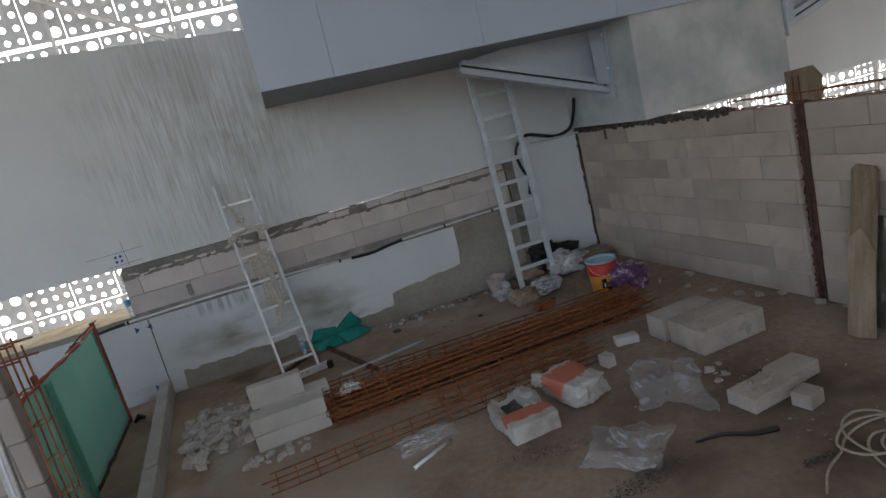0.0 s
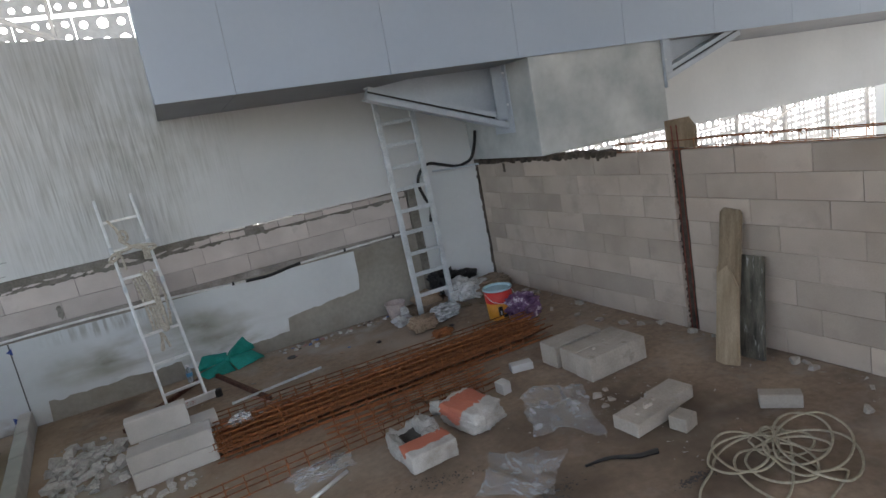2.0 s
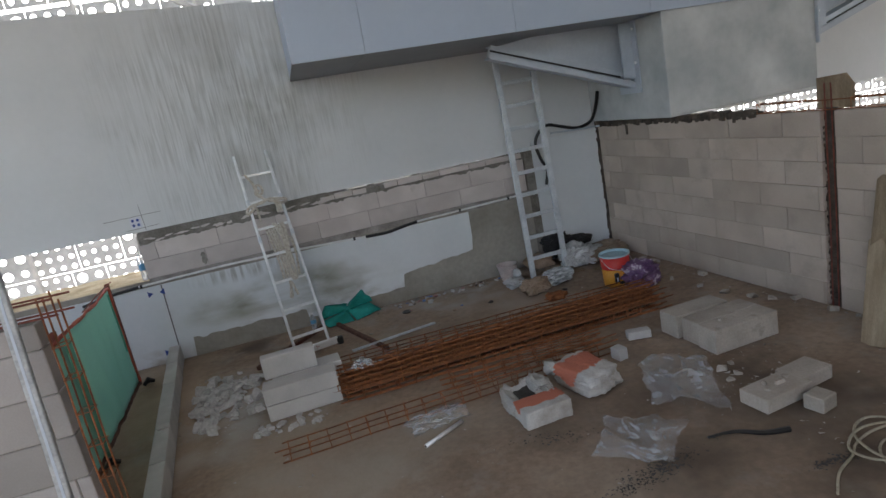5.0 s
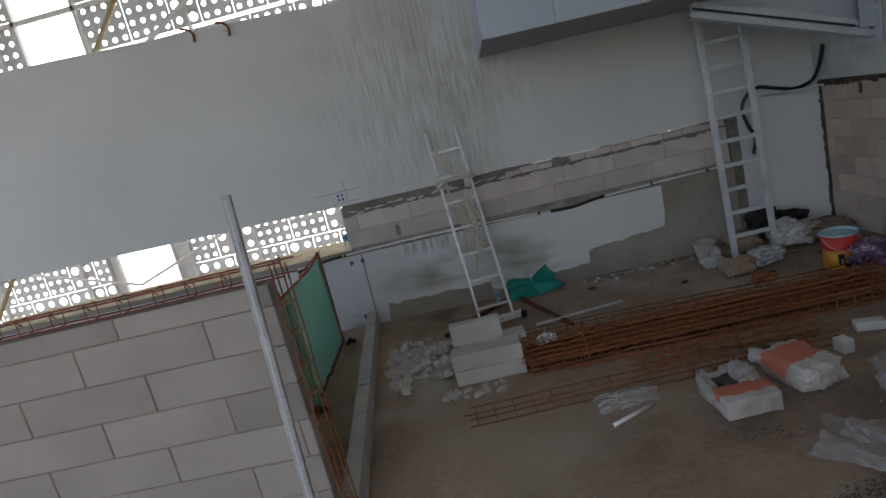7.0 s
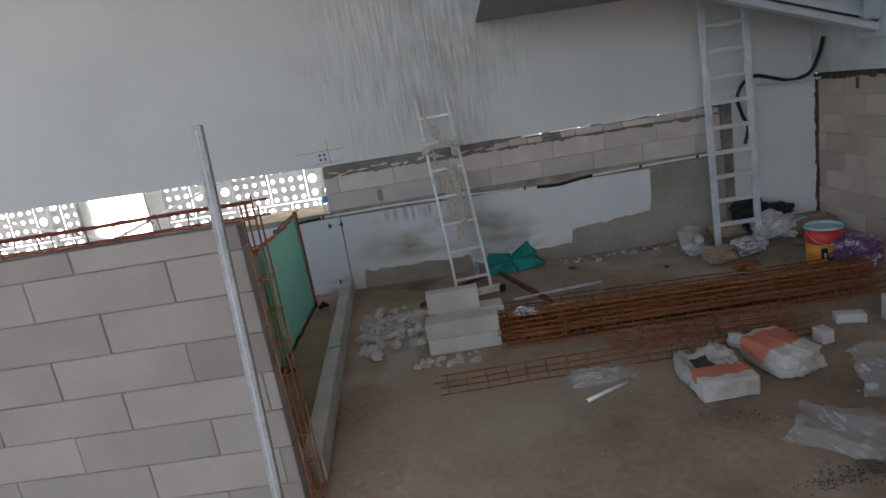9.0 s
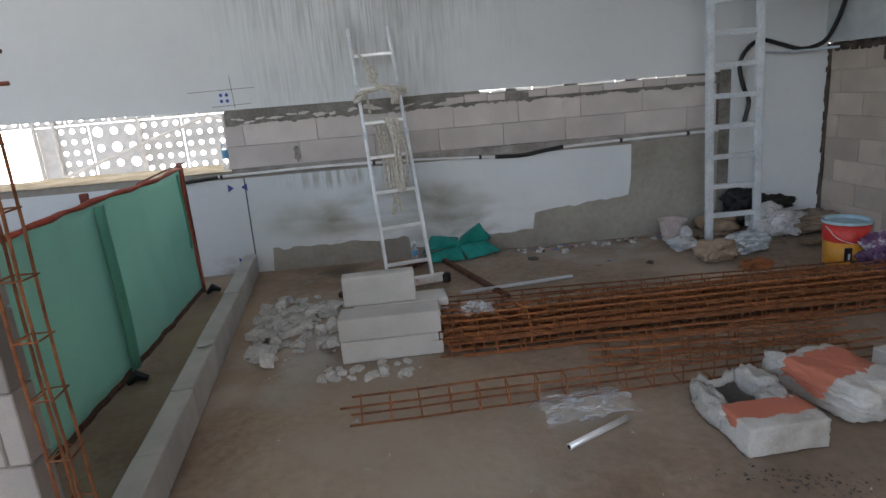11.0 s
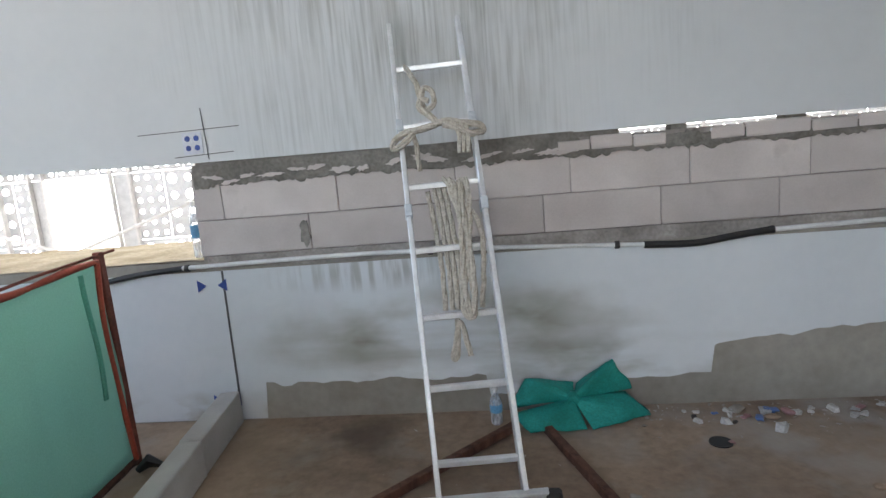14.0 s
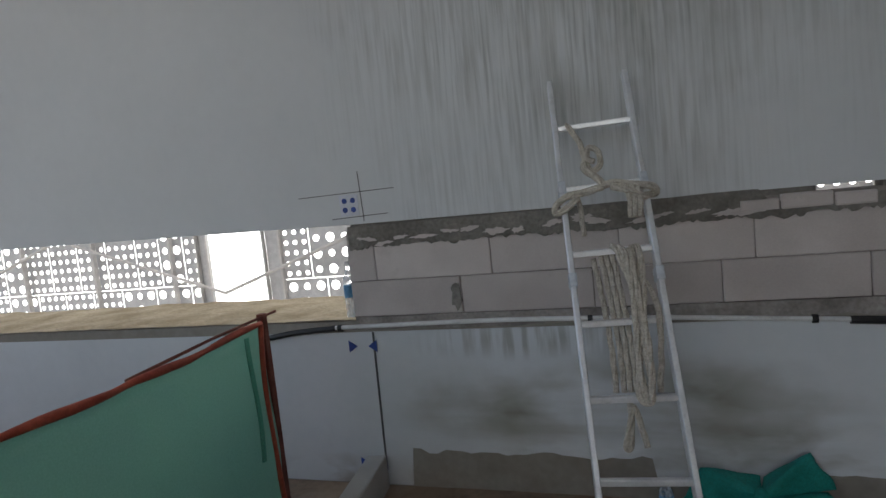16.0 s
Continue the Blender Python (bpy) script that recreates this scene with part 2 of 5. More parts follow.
def letting_light(m, colour, share):
    """Cloth through which part of the light falls."""
    n, l = m.node_tree.nodes, m.node_tree.links
    tr, mx = n.new("ShaderNodeBsdfTranslucent"), n.new("ShaderNodeMixShader")
    tr.inputs["Color"].default_value = (*colour, 1)
    mx.inputs[0].default_value = share
    l.new(n["Principled BSDF"].outputs[0], mx.inputs[1])
    l.new(tr.outputs[0], mx.inputs[2])
    l.new(mx.outputs[0], n["Material Output"].inputs["Surface"])


M_NET.node_tree.nodes["Principled BSDF"].inputs["Alpha"].default_value = 0.76
letting_light(M_NET, (0.38, 0.65, 0.54), 0.5)
M_NETFOLD = surf("doubled_shade_net", (0.09, 0.34, 0.25), (0.13, 0.42, 0.31), scale=1.2, fine=140, rough=0.75, bump=0.3, depth=0.002)
M_NETBAND = surf("orange_red_band", (0.36, 0.055, 0.03), (0.52, 0.10, 0.055), scale=8, fine=70, rough=0.7, bump=0.2)
M_PERF = plain("white_perforated_sheet", (0.44, 0.44, 0.43), 0.5)
M_SFRAME = plain("pale_screen_frame", (0.50, 0.48, 0.45), 0.5)
M_WHITE = plain("white_painted_steel", (0.78, 0.78, 0.77), 0.5)
M_ROOF = surf("grey_roof_sheet", (0.34, 0.35, 0.36), (0.42, 0.43, 0.44), scale=2, fine=30)


def sack_print(name, white, red, bands):
    """White sack fabric printed with coloured fields: each field is the low and high end along x, and the lowest z."""
    m = surf(name, tuple(v * 0.8 for v in white), white, scale=5, fine=120, rough=0.7, bump=0.4, spots=((0.31, 0.27, 0.235), 4, 0.5, 0.72), grain=0.2)
    n, l = m.node_tree.nodes, m.node_tree.links
    bsdf = n["Principled BSDF"]
    tc, no, warp, sep = n.new("ShaderNodeTexCoord"), n.new("ShaderNodeTexNoise"), n.new("ShaderNodeVectorMath"), n.new("ShaderNodeSeparateXYZ")
    no.inputs["Scale"].default_value, no.inputs["Detail"].default_value = 9.0, 4.0
    warp.operation, warp.inputs[1].default_value = "MULTIPLY_ADD", (0.22, 0.22, 0.12)
    l.new(tc.outputs["Object"], no.inputs["Vector"])
    l.new(no.outputs["Color"], warp.inputs[0])
    l.new(tc.outputs["Object"], warp.inputs[2])
    l.new(warp.outputs[0], sep.inputs[0])
    for lo, hi, z in bands:
        fac = None
        for axis, a, b in ((0, lo, lo + 0.006), (0, hi, hi - 0.006), (2, z, z + 0.006)):
            mr = n.new("ShaderNodeMapRange")
            mr.inputs["From Min"].default_value, mr.inputs["From Max"].default_value = a, b
            l.new(sep.outputs[axis], mr.inputs["Value"])
            if fac is None:
                fac = mr.outputs[0]
            else:
                mu = n.new("ShaderNodeMath")
                mu.operation = "MULTIPLY"
                l.new(fac, mu.inputs[0])
                l.new(mr.outputs[0], mu.inputs[1])
                fac = mu.outputs[0]
        mx = n.new("ShaderNodeMix")
        mx.data_type = "RGBA"
        mx.inputs[7].default_value = (*red, 1)
        l.new(fac, mx.inputs["Factor"])
        l.new(bsdf.inputs["Base Color"].links[0].from_socket, mx.inputs[6])
        l.new(mx.outputs[2], bsdf.inputs["Base Color"])
    return m


M_GROUND = surf("far_ground", (0.22, 0.21, 0.19), (0.32, 0.31, 0.28), scale=0.1, fine=2)
M_SKYCARD = bpy.data.materials.new("bright_haze")
M_SKYCARD.use_nodes = True
_e = M_SKYCARD.node_tree.nodes["Principled BSDF"]
_e.inputs["Base Color"].default_value = (0.8, 0.8, 0.8, 1)
_e.inputs["Emission Color"].default_value, _e.inputs["Emission Strength"].default_value = (0.97, 0.98, 1.0, 1), 1.9


# ---- builders ----
def box(bm, x0, x1, y0, y1, z0, z1, m=None, bevel=0.0):
    """A box into bm, with its edges broken by bevel."""
    r = bmesh.ops.create_cube(bm, size=1.0)
    vs = r["verts"]
    bmesh.ops.scale(bm, vec=(x1 - x0, y1 - y0, z1 - z0), verts=vs)
    bmesh.ops.translate(bm, vec=((x0 + x1) / 2, (y0 + y1) / 2, (z0 + z1) / 2), verts=vs)
    if bevel:
        es = list({e for v in vs for e in v.link_edges})
        r = bmesh.ops.bevel(bm, geom=es, offset=bevel, segments=1, affect="EDGES", profile=0.5)
        vs = list({v for f in r["faces"] for v in f.verts} | {v for v in vs if v.is_valid})
    if m is not None:
        bmesh.ops.transform(bm, matrix=m, verts=vs)
    return bm


def prism(bm, pts, y0, y1):
    """A wall slab from an outline of (x, z), from y0 to y1."""
    a = [bm.verts.new((x, y0, z)) for x, z in pts]
    b = [bm.verts.new((x, y1, z)) for x, z in pts]
    bm.faces.new(a)
    bm.faces.new(b[::-1])
    for i in range(len(pts)):
        j = (i + 1) % len(pts)
        bm.faces.new((a[j], a[i], b[i], b[j]))
    bmesh.ops.recalc_face_normals(bm, faces=bm.faces[:])
    return bm


def tube(bm, pts, r, sides=6, taper=None):
    """A round bar along a line of points."""
    pts = [Vector(p) for p in pts]
    rings = []
    side = None
    for i, p in enumerate(pts):
        d = (pts[min(i + 1, len(pts) - 1)] - pts[max(i - 1, 0)]).normalized()
        if side is None:
            side = d.orthogonal().normalized()
        side = (side - d * side.dot(d)).normalized()
        up = d.cross(side)
        rr = r if taper is None else taper(i / max(1, len(pts) - 1)) * r
        rings.append([bm.verts.new(p + (side * math.cos(a) + up * math.sin(a)) * rr) for a in (2 * math.pi * k / sides for k in range(sides))])
    for a, b in zip(rings, rings[1:]):
        for k in range(sides):
            bm.faces.new((a[k], a[(k + 1) % sides], b[(k + 1) % sides], b[k]))
    bm.faces.new(rings[0][::-1])
    bm.faces.new(rings[-1])
    return bm


def bar_between(bm, a, b, w, h, bevel=0.0, up=(0, 0, 1)):
    """A rectangular bar from a to b, w wide and h high."""
    a, b = Vector(a), Vector(b)
    d = (b - a).normalized()
    s = d.cross(Vector(up)).normalized()
    u = s.cross(d)
    m = Matrix((d, s, u)).transposed().to_4x4()
    m.translation = (a + b) / 2
    L = (b - a).length
    return box(bm, -L / 2, L / 2, -w / 2, w / 2, -h / 2, h / 2, m, bevel)


def mesh_of(name, bm, material, smooth=False):
    me = bpy.data.meshes.new(name)
    bm.to_mesh(me)
    bm.free()
    for mt in material if isinstance(material, (list, tuple)) else [material]:
        me.materials.append(mt)
    if smooth:
        me.polygons.foreach_set("use_smooth", [True] * len(me.polygons))
    return me


def part(name, bm, material, parent, label="", smooth=False):
    ob = new(name, mesh_of(name, bm, material, smooth))
    ob.parent = parent
    return tagged(ob, label)


def thing(name, label, category, at=(0, 0, 0), turn=0.0, group="", kind=""):
    ob = new(name)
    ob.empty_display_size = 0.1
    ob.matrix_world = pose(*at, 0, 0, turn)
    return tagged(ob, label, category, group, kind)


def solid(name, bm, material, label, category="", kind="structure", at=None, smooth=False, group=""):
    ob = new(name, mesh_of(name, bm, material, smooth))
    if at is not None:
        ob.matrix_world = at
    return tagged(ob, label, category, group, kind)


def bm_new():
    return bmesh.new()


def curve_pts(ctrl, n=8):
    """A smooth line through control points."""
    c = [Vector(p) for p in ctrl]
    c = [c[0] * 2 - c[1]] + c + [c[-1] * 2 - c[-2]]
    out = []
    for i in range(1, len(c) - 2):
        for k in range(n):
            t = k / n
            p0, p1, p2, p3 = c[i - 1 : i + 3]
            out.append(0.5 * (2 * p1 + (p2 - p0) * t + (2 * p0 - 5 * p1 + 4 * p2 - p3) * t * t + (3 * p1 - p0 - 3 * p2 + p3) * t**3))
    out.append(c[-2])
    return out


# ---- the large structure ----
def ragged_edge(x0, x1, z, amp, step, seed):
    rng = random.Random(seed)
    n = max(2, int(abs(x1 - x0) / step))
    return [(x0 + (x1 - x0) * i / n, z + rng.uniform(-amp, amp)) for i in range(n + 1)]


# floor slab, slightly uneven
bm = bm_new()
bmesh.ops.create_grid(bm, x_segments=150, y_segments=150, size=7.5)
for v in bm.verts:
    v.co.z = 0.004 * noise.noise(v.co * 1.7) + 0.003 * noise.noise(v.co * 5) - 0.003
    v.co.y += 0.6
    v.co.x -= 1.2
solid("floor", bm, M_FLOOR, "dusty brown concrete floor littered with rubble and dirt", "floor", smooth=True)
bm = bm_new()
box(bm, -8.7, 6.3, -6.9, 8.1, -0.4, -0.03)
solid("floor_slab", bm, M_MORTAR, "grey concrete slab under the floor", "floor")
bm = bm_new()
bmesh.ops.create_grid(bm, x_segments=4, y_segments=4, size=900)
for v in bm.verts:
    v.co.z = -12
solid("ground", bm, M_GROUND, "hazy ground far below, reaching the horizon", "ground")

# back wall: painted lower part, ledge, upper wall
bm = bm_new()
box(bm, -8.7, 2.9, 7.0, 7.16, -0.03, 0.985)
solid("wall_north_lower", bm, M_PLASTER, "bare grey cement plaster parapet wall", "wall")
out = [(-8.7, 0.93), (-8.7, 0.0)] + ragged_edge(-8.6, -3.08, 0.006, 0.004, 0.2, 1) + ragged_edge(-3.06, -1.75, 0.215, 0.016, 0.05, 2)
out += ragged_edge(-1.73, -1.0, 0.10, 0.02, 0.05, 3) + ragged_edge(-0.97, -0.52, 0.17, 0.012, 0.05, 4) + [(-0.5, 0.33)]
out += [(x, z + 0.10 * (x + 0.5)) for x, z in ragged_edge(-0.48, 0.40, 0.335, 0.012, 0.06, 5)] + [(0.43, 0.43), (0.455, 0.6), (0.46, 0.915)]
bm = prism(bm_new(), out, 6.994, 7.003)
bmesh.ops.triangulate(bm, faces=bm.faces[:])
solid("wall_paint", bm, M_PAINT, "white paint coat with damp grey stains and a ragged lower edge", "paint")
bm = bm_new()
box(bm, 1.42, 2.40, 6.985, 7.16, -0.02, 1.60)
solid("wall_north_end", bm, M_PAINT, "white painted wall panel beside the block wall", "wall")
bm = bm_new()
box(bm, 1.31, 1.42, 6.998, 7.1, 0.0, 1.53)
solid("wall_joint", bm, M_MORTAR, "dark rough mortar joint between two walls", "joint")
bm = prism(bm_new(), [(-9.0, 1.65), (-3.3, 1.545), (2.35, 1.505), (2.35, 3.55), (-1.3, 3.70), (-3.6, 3.87), (-9.0, 4.14)], 7.0, 7.22)
solid("wall_north_upper", bm, M_WALL, "hanging white upper wall with grey rain streaks", "wall")
bm = prism(bm_new(), [(4.15, 1.50), (12.6, 1.31), (12.6, 3.3), (4.15, 3.5)], 7.0, 7.2)
solid("wall_north_far", bm, M_WALL, "white upper wall beyond the concrete pier", "wall")
bm = prism(bm_new(), [(12.6, 1.55), (18.0, 1.5), (18.0, 4.0), (12.6, 4.0)], 6.4, 7.2)
box(bm, 12.0, 13.2, 7.3, 7.6, -1, 1.6)
solid("wall_north_pier", bm, M_WALL, "white outer wall block with a pier under it", "wall")

# sandy ledge behind the opening
bm = bm_new()
bmesh.ops.create_grid(bm, x_segments=90, y_segments=10, size=0.5)
for v in bm.verts:
    v.co.x, v.co.y = -5.99 + v.co.x * 5.4, 7.43 + v.co.y * 0.84
    v.co.z = 0.992 + 0.012 * noise.noise(v.co * 5) + 0.02 * max(0, noise.noise(v.co * 2.3)) * (v.co.y - 7.0)
solid("window_ledge", bm, M_SAND, "sand-covered ledge under the open strip", "ledge", smooth=True)
bm = bm_new()
box(bm, -8.7, 2.9, 7.161, 7.85, 0.3, 0.975)
solid("ledge_core", bm, M_CONC, "concrete core of the ledge", "ledge")

# unseen roofs and closing walls beside and behind, added to shape the light
bm = bm_new()
box(bm, -12, 26, -5.0, 8.4, 6.6, 6.8)
solid("ceiling", bm, M_ROOF, "unseen grey roof sheet added to hold back sky light", "roof")
bm = bm_new()
box(bm, -32, 50, 8.6, 18.4, 11.4, 11.6)
solid("ceiling_outer", bm, M_ROOF, "unseen outer roof added to shade the perforated screen", "roof")
bm = bm_new()
box(bm, -8.9, -8.7, -2.0, 7.2, -0.4, 0.9)
solid("wall_west", bm, M_CONC, "unseen low side wall added to limit light from the west", "wall")

# unseen wall, added to cut the light on the right-hand side
bm = bm_new()
box(bm, -0.6, 26, -5.2, -5.0, -0.4, 6.6)
solid("wall_south", bm, M_CONC, "unseen wall added to block light from behind on the right", "wall")

# concrete pier over the side wall
bm = bm_new()
box(bm, 2.31, 4.15, 5.335, 6.998, 1.69, 3.5, None, 0.008)
solid("concrete_pier", bm, M_CONC, "pale concrete pier with grey patches", "pier")


# block walls: every block is a piece of its wall
BLOCKS = {}


def block_mesh(length, height, depth, material):
    key = (round(length, 3), round(height, 3), round(depth, 3), material.name)
    if key not in BLOCKS:
        bm = bm_new()
        box(bm, 0, length, 0, depth, 0, height, None, 0.004)
        BLOCKS[key] = mesh_of("brick", bm, material)
    return BLOCKS[key]


def course(wall, x0, x1, z, height, shift, depth=0.1, length=0.6, gap=0.004, material=None, seed=0):
    """One course of blocks between x0 and x1 on the face of a wall; the wall's own y axis points into it."""
    rng = random.Random(seed)
    x = x0 - (length - shift % length if shift % length else 0)
    while x < x1 - 0.02:
        a, b = max(x, x0), min(x + length - gap, x1)
        if b - a > 0.03:
            ob = new("brick", block_mesh(b - a, height - gap, depth, material or M_AAC))
            ob.parent = wall
            ob.matrix_local = pose(a, rng.uniform(-0.003, 0.003), z, 0, 0, rng.uniform(-0.2, 0.2))
        x += length


def course_at(wall, joints, z, height, depth=0.1, gap=0.004, seed=0, material=None):
    """One course of blocks with its joints at the given places."""
    rng = random.Random(seed)
    for a, b in zip(joints, joints[1:]):
        ob = new("brick", block_mesh(b - a - gap, height - gap, depth, material or M_AAC))
        ob.parent = wall
        ob.matrix_local = pose(a, rng.uniform(-0.002, 0.002), z, 0, 0, rng.uniform(-0.15, 0.15))

# ---- canopy and brackets ----
canopy = thing("canopy", "grey-blue composite panel canopy fixed over the site", "canopy")
canopy.matrix_world = Matrix.Translation((-1.3, 0, 2.83)) @ pose(0, 0, 0, 0, 1.5, 0) @ Matrix.Translation((1.3, 0, -2.83))
X = [-1.3, -0.655, 0.765, 2.185, 3.6, 5.0, 6.4, 7.8, 9.2, 10.6, 12.0]
for a, b in zip(X, X[1:]):
    bm = box(bm_new(), a + 0.0015, b - 0.0015, 5.30, 5.318, 2.83, 4.4, None, 0.0015)
    part("fascia_panel", bm, M_PANEL, canopy)
    # The soffit takes the grey darkened for shade.
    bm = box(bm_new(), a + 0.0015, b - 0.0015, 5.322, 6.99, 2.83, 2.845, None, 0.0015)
    part("soffit_panel", bm, M_SOFFIT, canopy, "soffit panel in a grey darkened for shade")
bm = box(bm_new(), -1.295, -1.28, 5.322, 6.99, 2.848, 4.4)
part("end_panel", bm, M_PANEL, canopy)
bm = box(bm_new(), -1.27, 11.99, 5.33, 6.98, 2.86, 4.38)
part("frame_core", bm, M_DARK, canopy, "dark frame seen in the panel joints")


def bracket(side, x, y, reach, z0, z1, rise):
    """A steel bracket: a plate bolted to the pier, a sloping I-section strut and a gusset above it."""
    br = thing("steel_bracket", "grey-blue welded steel bracket bolted to the concrete pier", "bracket", group="canopy brackets")
    part("plate", box(bm_new(), x - 0.02, x + 0.0, y - 0.17, y + 0.25, z0, z1, None, 0.003), M_STEEL, br)
    part("stiffener", box(bm_new(), min(x, x + side * 0.16), max(x, x + side * 0.16), y - 0.1, y - 0.085, z0 + 0.17, z1 - 0.02), M_STEEL, br)
    a, b = Vector((x + side * 0.0, y, z0 + 0.12)), Vector((x + side * reach, y, z0 + 0.12 + rise))
    n = Vector((-(b - a).z, 0, (b - a).x)).normalized() * (1 if side > 0 else -1)
    for k in (0.06, -0.06):
        part("flange", bar_between(bm_new(), a + n * k, b + n * k, 0.16, 0.014, 0.002), M_STEEL, br)
    part("web", bar_between(bm_new(), a, b, 0.012, 0.108), M_STEEL, br)
    # a solid black strip draws the shade in the slot
    part("slot", bar_between(bm_new(), a.lerp(b, 0.12) + Vector((0, -0.083, 0.012)), b + Vector((0, -0.083, 0.012)), 0.004, 0.018), M_DARK, br, "black strip for the shaded slot between the channels")
    for k in (0.045, -0.03):
        part("channel", bar_between(bm_new(), a + n * k + Vector((0, -0.078, 0)), b + n * k + Vector((0, -0.078, 0)), 0.006, 0.05), M_STEEL, br)
    pts = [(a.x, a.z + 0.09), (b.x - side * 0.1, b.z + 0.05), (a.x, z1 + 0.1)]
    part("gusset", prism(bm_new(), pts, y + 0.05, y + 0.062), M_STEEL, br)
    for dz in (0.1, 0.45):
        part("bolt", tube(bm_new(), [(x + side * 0.0, y - 0.13, z0 + 0.22 + dz), (x + side * 0.035, y - 0.13, z0 + 0.22 + dz)], 0.014), M_ALU, br)
    return br


bracket(-1, 2.305, 5.95, 1.62, 1.98, 2.75, 0.58)
bracket(1, 4.17, 5.47, 1.35, 2.14, 2.75, 0.40)

# ---- perforated screen outside ----
def perforated(bm, x0, z0, cols, rows, pitch, radius):
    """A sheet with round holes, standing in the plane y = 0."""
    for i in range(cols):
        for j in range(rows):
            cx, cz = x0 + (i + 0.5) * pitch, z0 + (j + 0.5) * pitch
            r = radius(i, j)
            h = pitch / 2
            ring = [bm.verts.new((cx + r * math.cos(a), 0, cz + r * math.sin(a))) for a in (math.pi / 4 * k for k in range(8))]
            sq = [bm.verts.new((cx + h * sx, 0, cz + h * sz)) for sx, sz in ((1, 0), (1, 1), (0, 1), (-1, 1), (-1, 0), (-1, -1), (0, -1), (1, -1))]
            for k in range(8):
                bm.faces.new((ring[k], sq[k], sq[(k + 1) % 8], ring[(k + 1) % 8]))
    bmesh.ops.remove_doubles(bm, verts=bm.verts[:], dist=0.001)


SY = 18.6
rng = random.Random(5)
screen = thing("perforated_screen", "white perforated metal screen on a steel frame", "screen", at=(0, SY, 0))


def screen_row(x0, x1, z0, height, pitch=0.29, share=0.22):
    """Perforated panels side by side from x0 to x1: most with small holes, some with large ones."""
    x = x0
    while x < x1 - 0.2:
        big = rng.random() < share
        p = height / round(height / (pitch * 1.6)) if big else height / round(height / pitch)
        cols = min(rng.choice((2, 3)) if big else rng.choice((3, 4, 4)), max(1, round((x1 - x) / p)))
        bm = bm_new()
        perforated(bm, x, z0, cols, round(height / p), p, (lambda i, j: p * (0.31 if (i + j) % 2 else 0.23)) if big else (lambda i, j: p * 0.24))
        part("panel", bm, M_PERF, screen)
        x += cols * p + 0.02


# the lower band, with one open window
for z in (-2.05, -0.28):
    screen_row(-30, -14.15, z, 1.75)
    screen_row(-11.3, 8, z, 1.75)
    screen_row(10, 48, z, 1.75)
screen_row(-30, 8, 1.49, 1.75)
screen_row(10, 48, 1.49, 1.75)
for a, b in ((-14.13, -13.78), (-11.82, -11.32)):
    part("panel", box(bm_new(), a, b, 0, 0.01, -2.05, 1.47), M_PERF, screen)
for x in (-13.76, -11.84, -14.14, -11.31):
    part("window_frame", box(bm_new(), x - 0.03, x + 0.03, -0.14, -0.02, -2.05, 1.75), M_SFRAME, screen)
# the upper bands, with the open bay
for z in (5.3, 6.75, 8.2, 9.6):
    bay = z > 6
    screen_row(-22, -14.35 if bay else -13.4, z, 1.35, 0.31, 0.2)
    screen_row(-12.3 if bay else -13.4, 3, z, 1.35, 0.31, 0.2)
for x in (-14.3, -12.32):
    part("window_frame", box(bm_new(), x - 0.05, x + 0.05, -0.2, -0.05, 6.6, 11), M_SFRAME, screen)
for x in range(-30, 48, 3):
    if x != -12:
        part("mullion", box(bm_new(), x - 0.04, x + 0.04, -0.25, -0.1, -2, 11), M_SFRAME, screen)
for z in (1.85, 5.2, 8.05, 10.8):
    part("rail", box(bm_new(), -30, 48, -0.2, -0.1, z - 0.07, z + 0.07), M_SFRAME, screen)
for i, x in enumerate(range(-28, 46, 6)):
    s = 1 if i % 2 else -1
    part("brace", tube(bm_new(), [(x - 3 * s, -0.5, -0.5), (x + 3 * s, -0.5, 1.45)], 0.05), M_SFRAME, screen)
    if -22 < x < 4:
        part("brace", tube(bm_new(), [(x - 2.5 * s, -0.6, 5.2), (x + 2.5 * s, -0.6, 8.0)], 0.07), M_SFRAME, screen)
        part("brace", tube(bm_new(), [(x + 2.5 * s, -0.6, 8.0), (x - 2.5 * s, -0.6, 10.8)], 0.07), M_SFRAME, screen)
spar = solid("bamboo_pole", tube(bm_new(), [(-8.6, 7.5, 1.0), (-5.0, 7.42, 5.05)], 0.03, 8), plain("pale_bamboo", (0.55, 0.42, 0.26), 0.6), "pale bamboo pole leaning behind the hanging wall", "pole", "", smooth=True)
bm = bm_new()
box(bm, -120, 140, 70, 70.5, -12, 45)
solid("backdrop", bm, M_SKYCARD, "white hazy sky glare in the distance", "backdrop")

# ---- block walls ----
# right-hand wall, turned slightly
WR = Matrix.Translation((2.36, 7.0, 0)) @ pose(0, 0, 0, 0, 0, -90 + 3.83)
P0, P1 = 3.21, 3.335
bm = box(bm_new(), 0.02, P0, 0.006, 0.11, 0, 1.64)
box(bm, P1, 8.2, 0.006, 0.11, 0, 1.64)
wall_e = solid("wall_east", bm, M_JOINTL, "half-built wall of pale aerated concrete blocks", "wall", at=WR)
for k in range(8):
    z = 0.002 + k * 0.206
    s = 0.3 if k % 2 else 0.02
    course(wall_e, 0.03, P0, z, 0.206, s + 0.12, material=M_AACR, seed=k)
    course(wall_e, P1, 8.2, z, 0.206, s + 0.2 + (0.1 if k in (2, 5) else 0), material=M_AACR, seed=50 + k)

# wall at the side of the passage
WF = pose(-8.65, 2.87, 0)
bm = box(bm_new(), 0, 5.83, 0.006, 0.10, 0, 1.645)
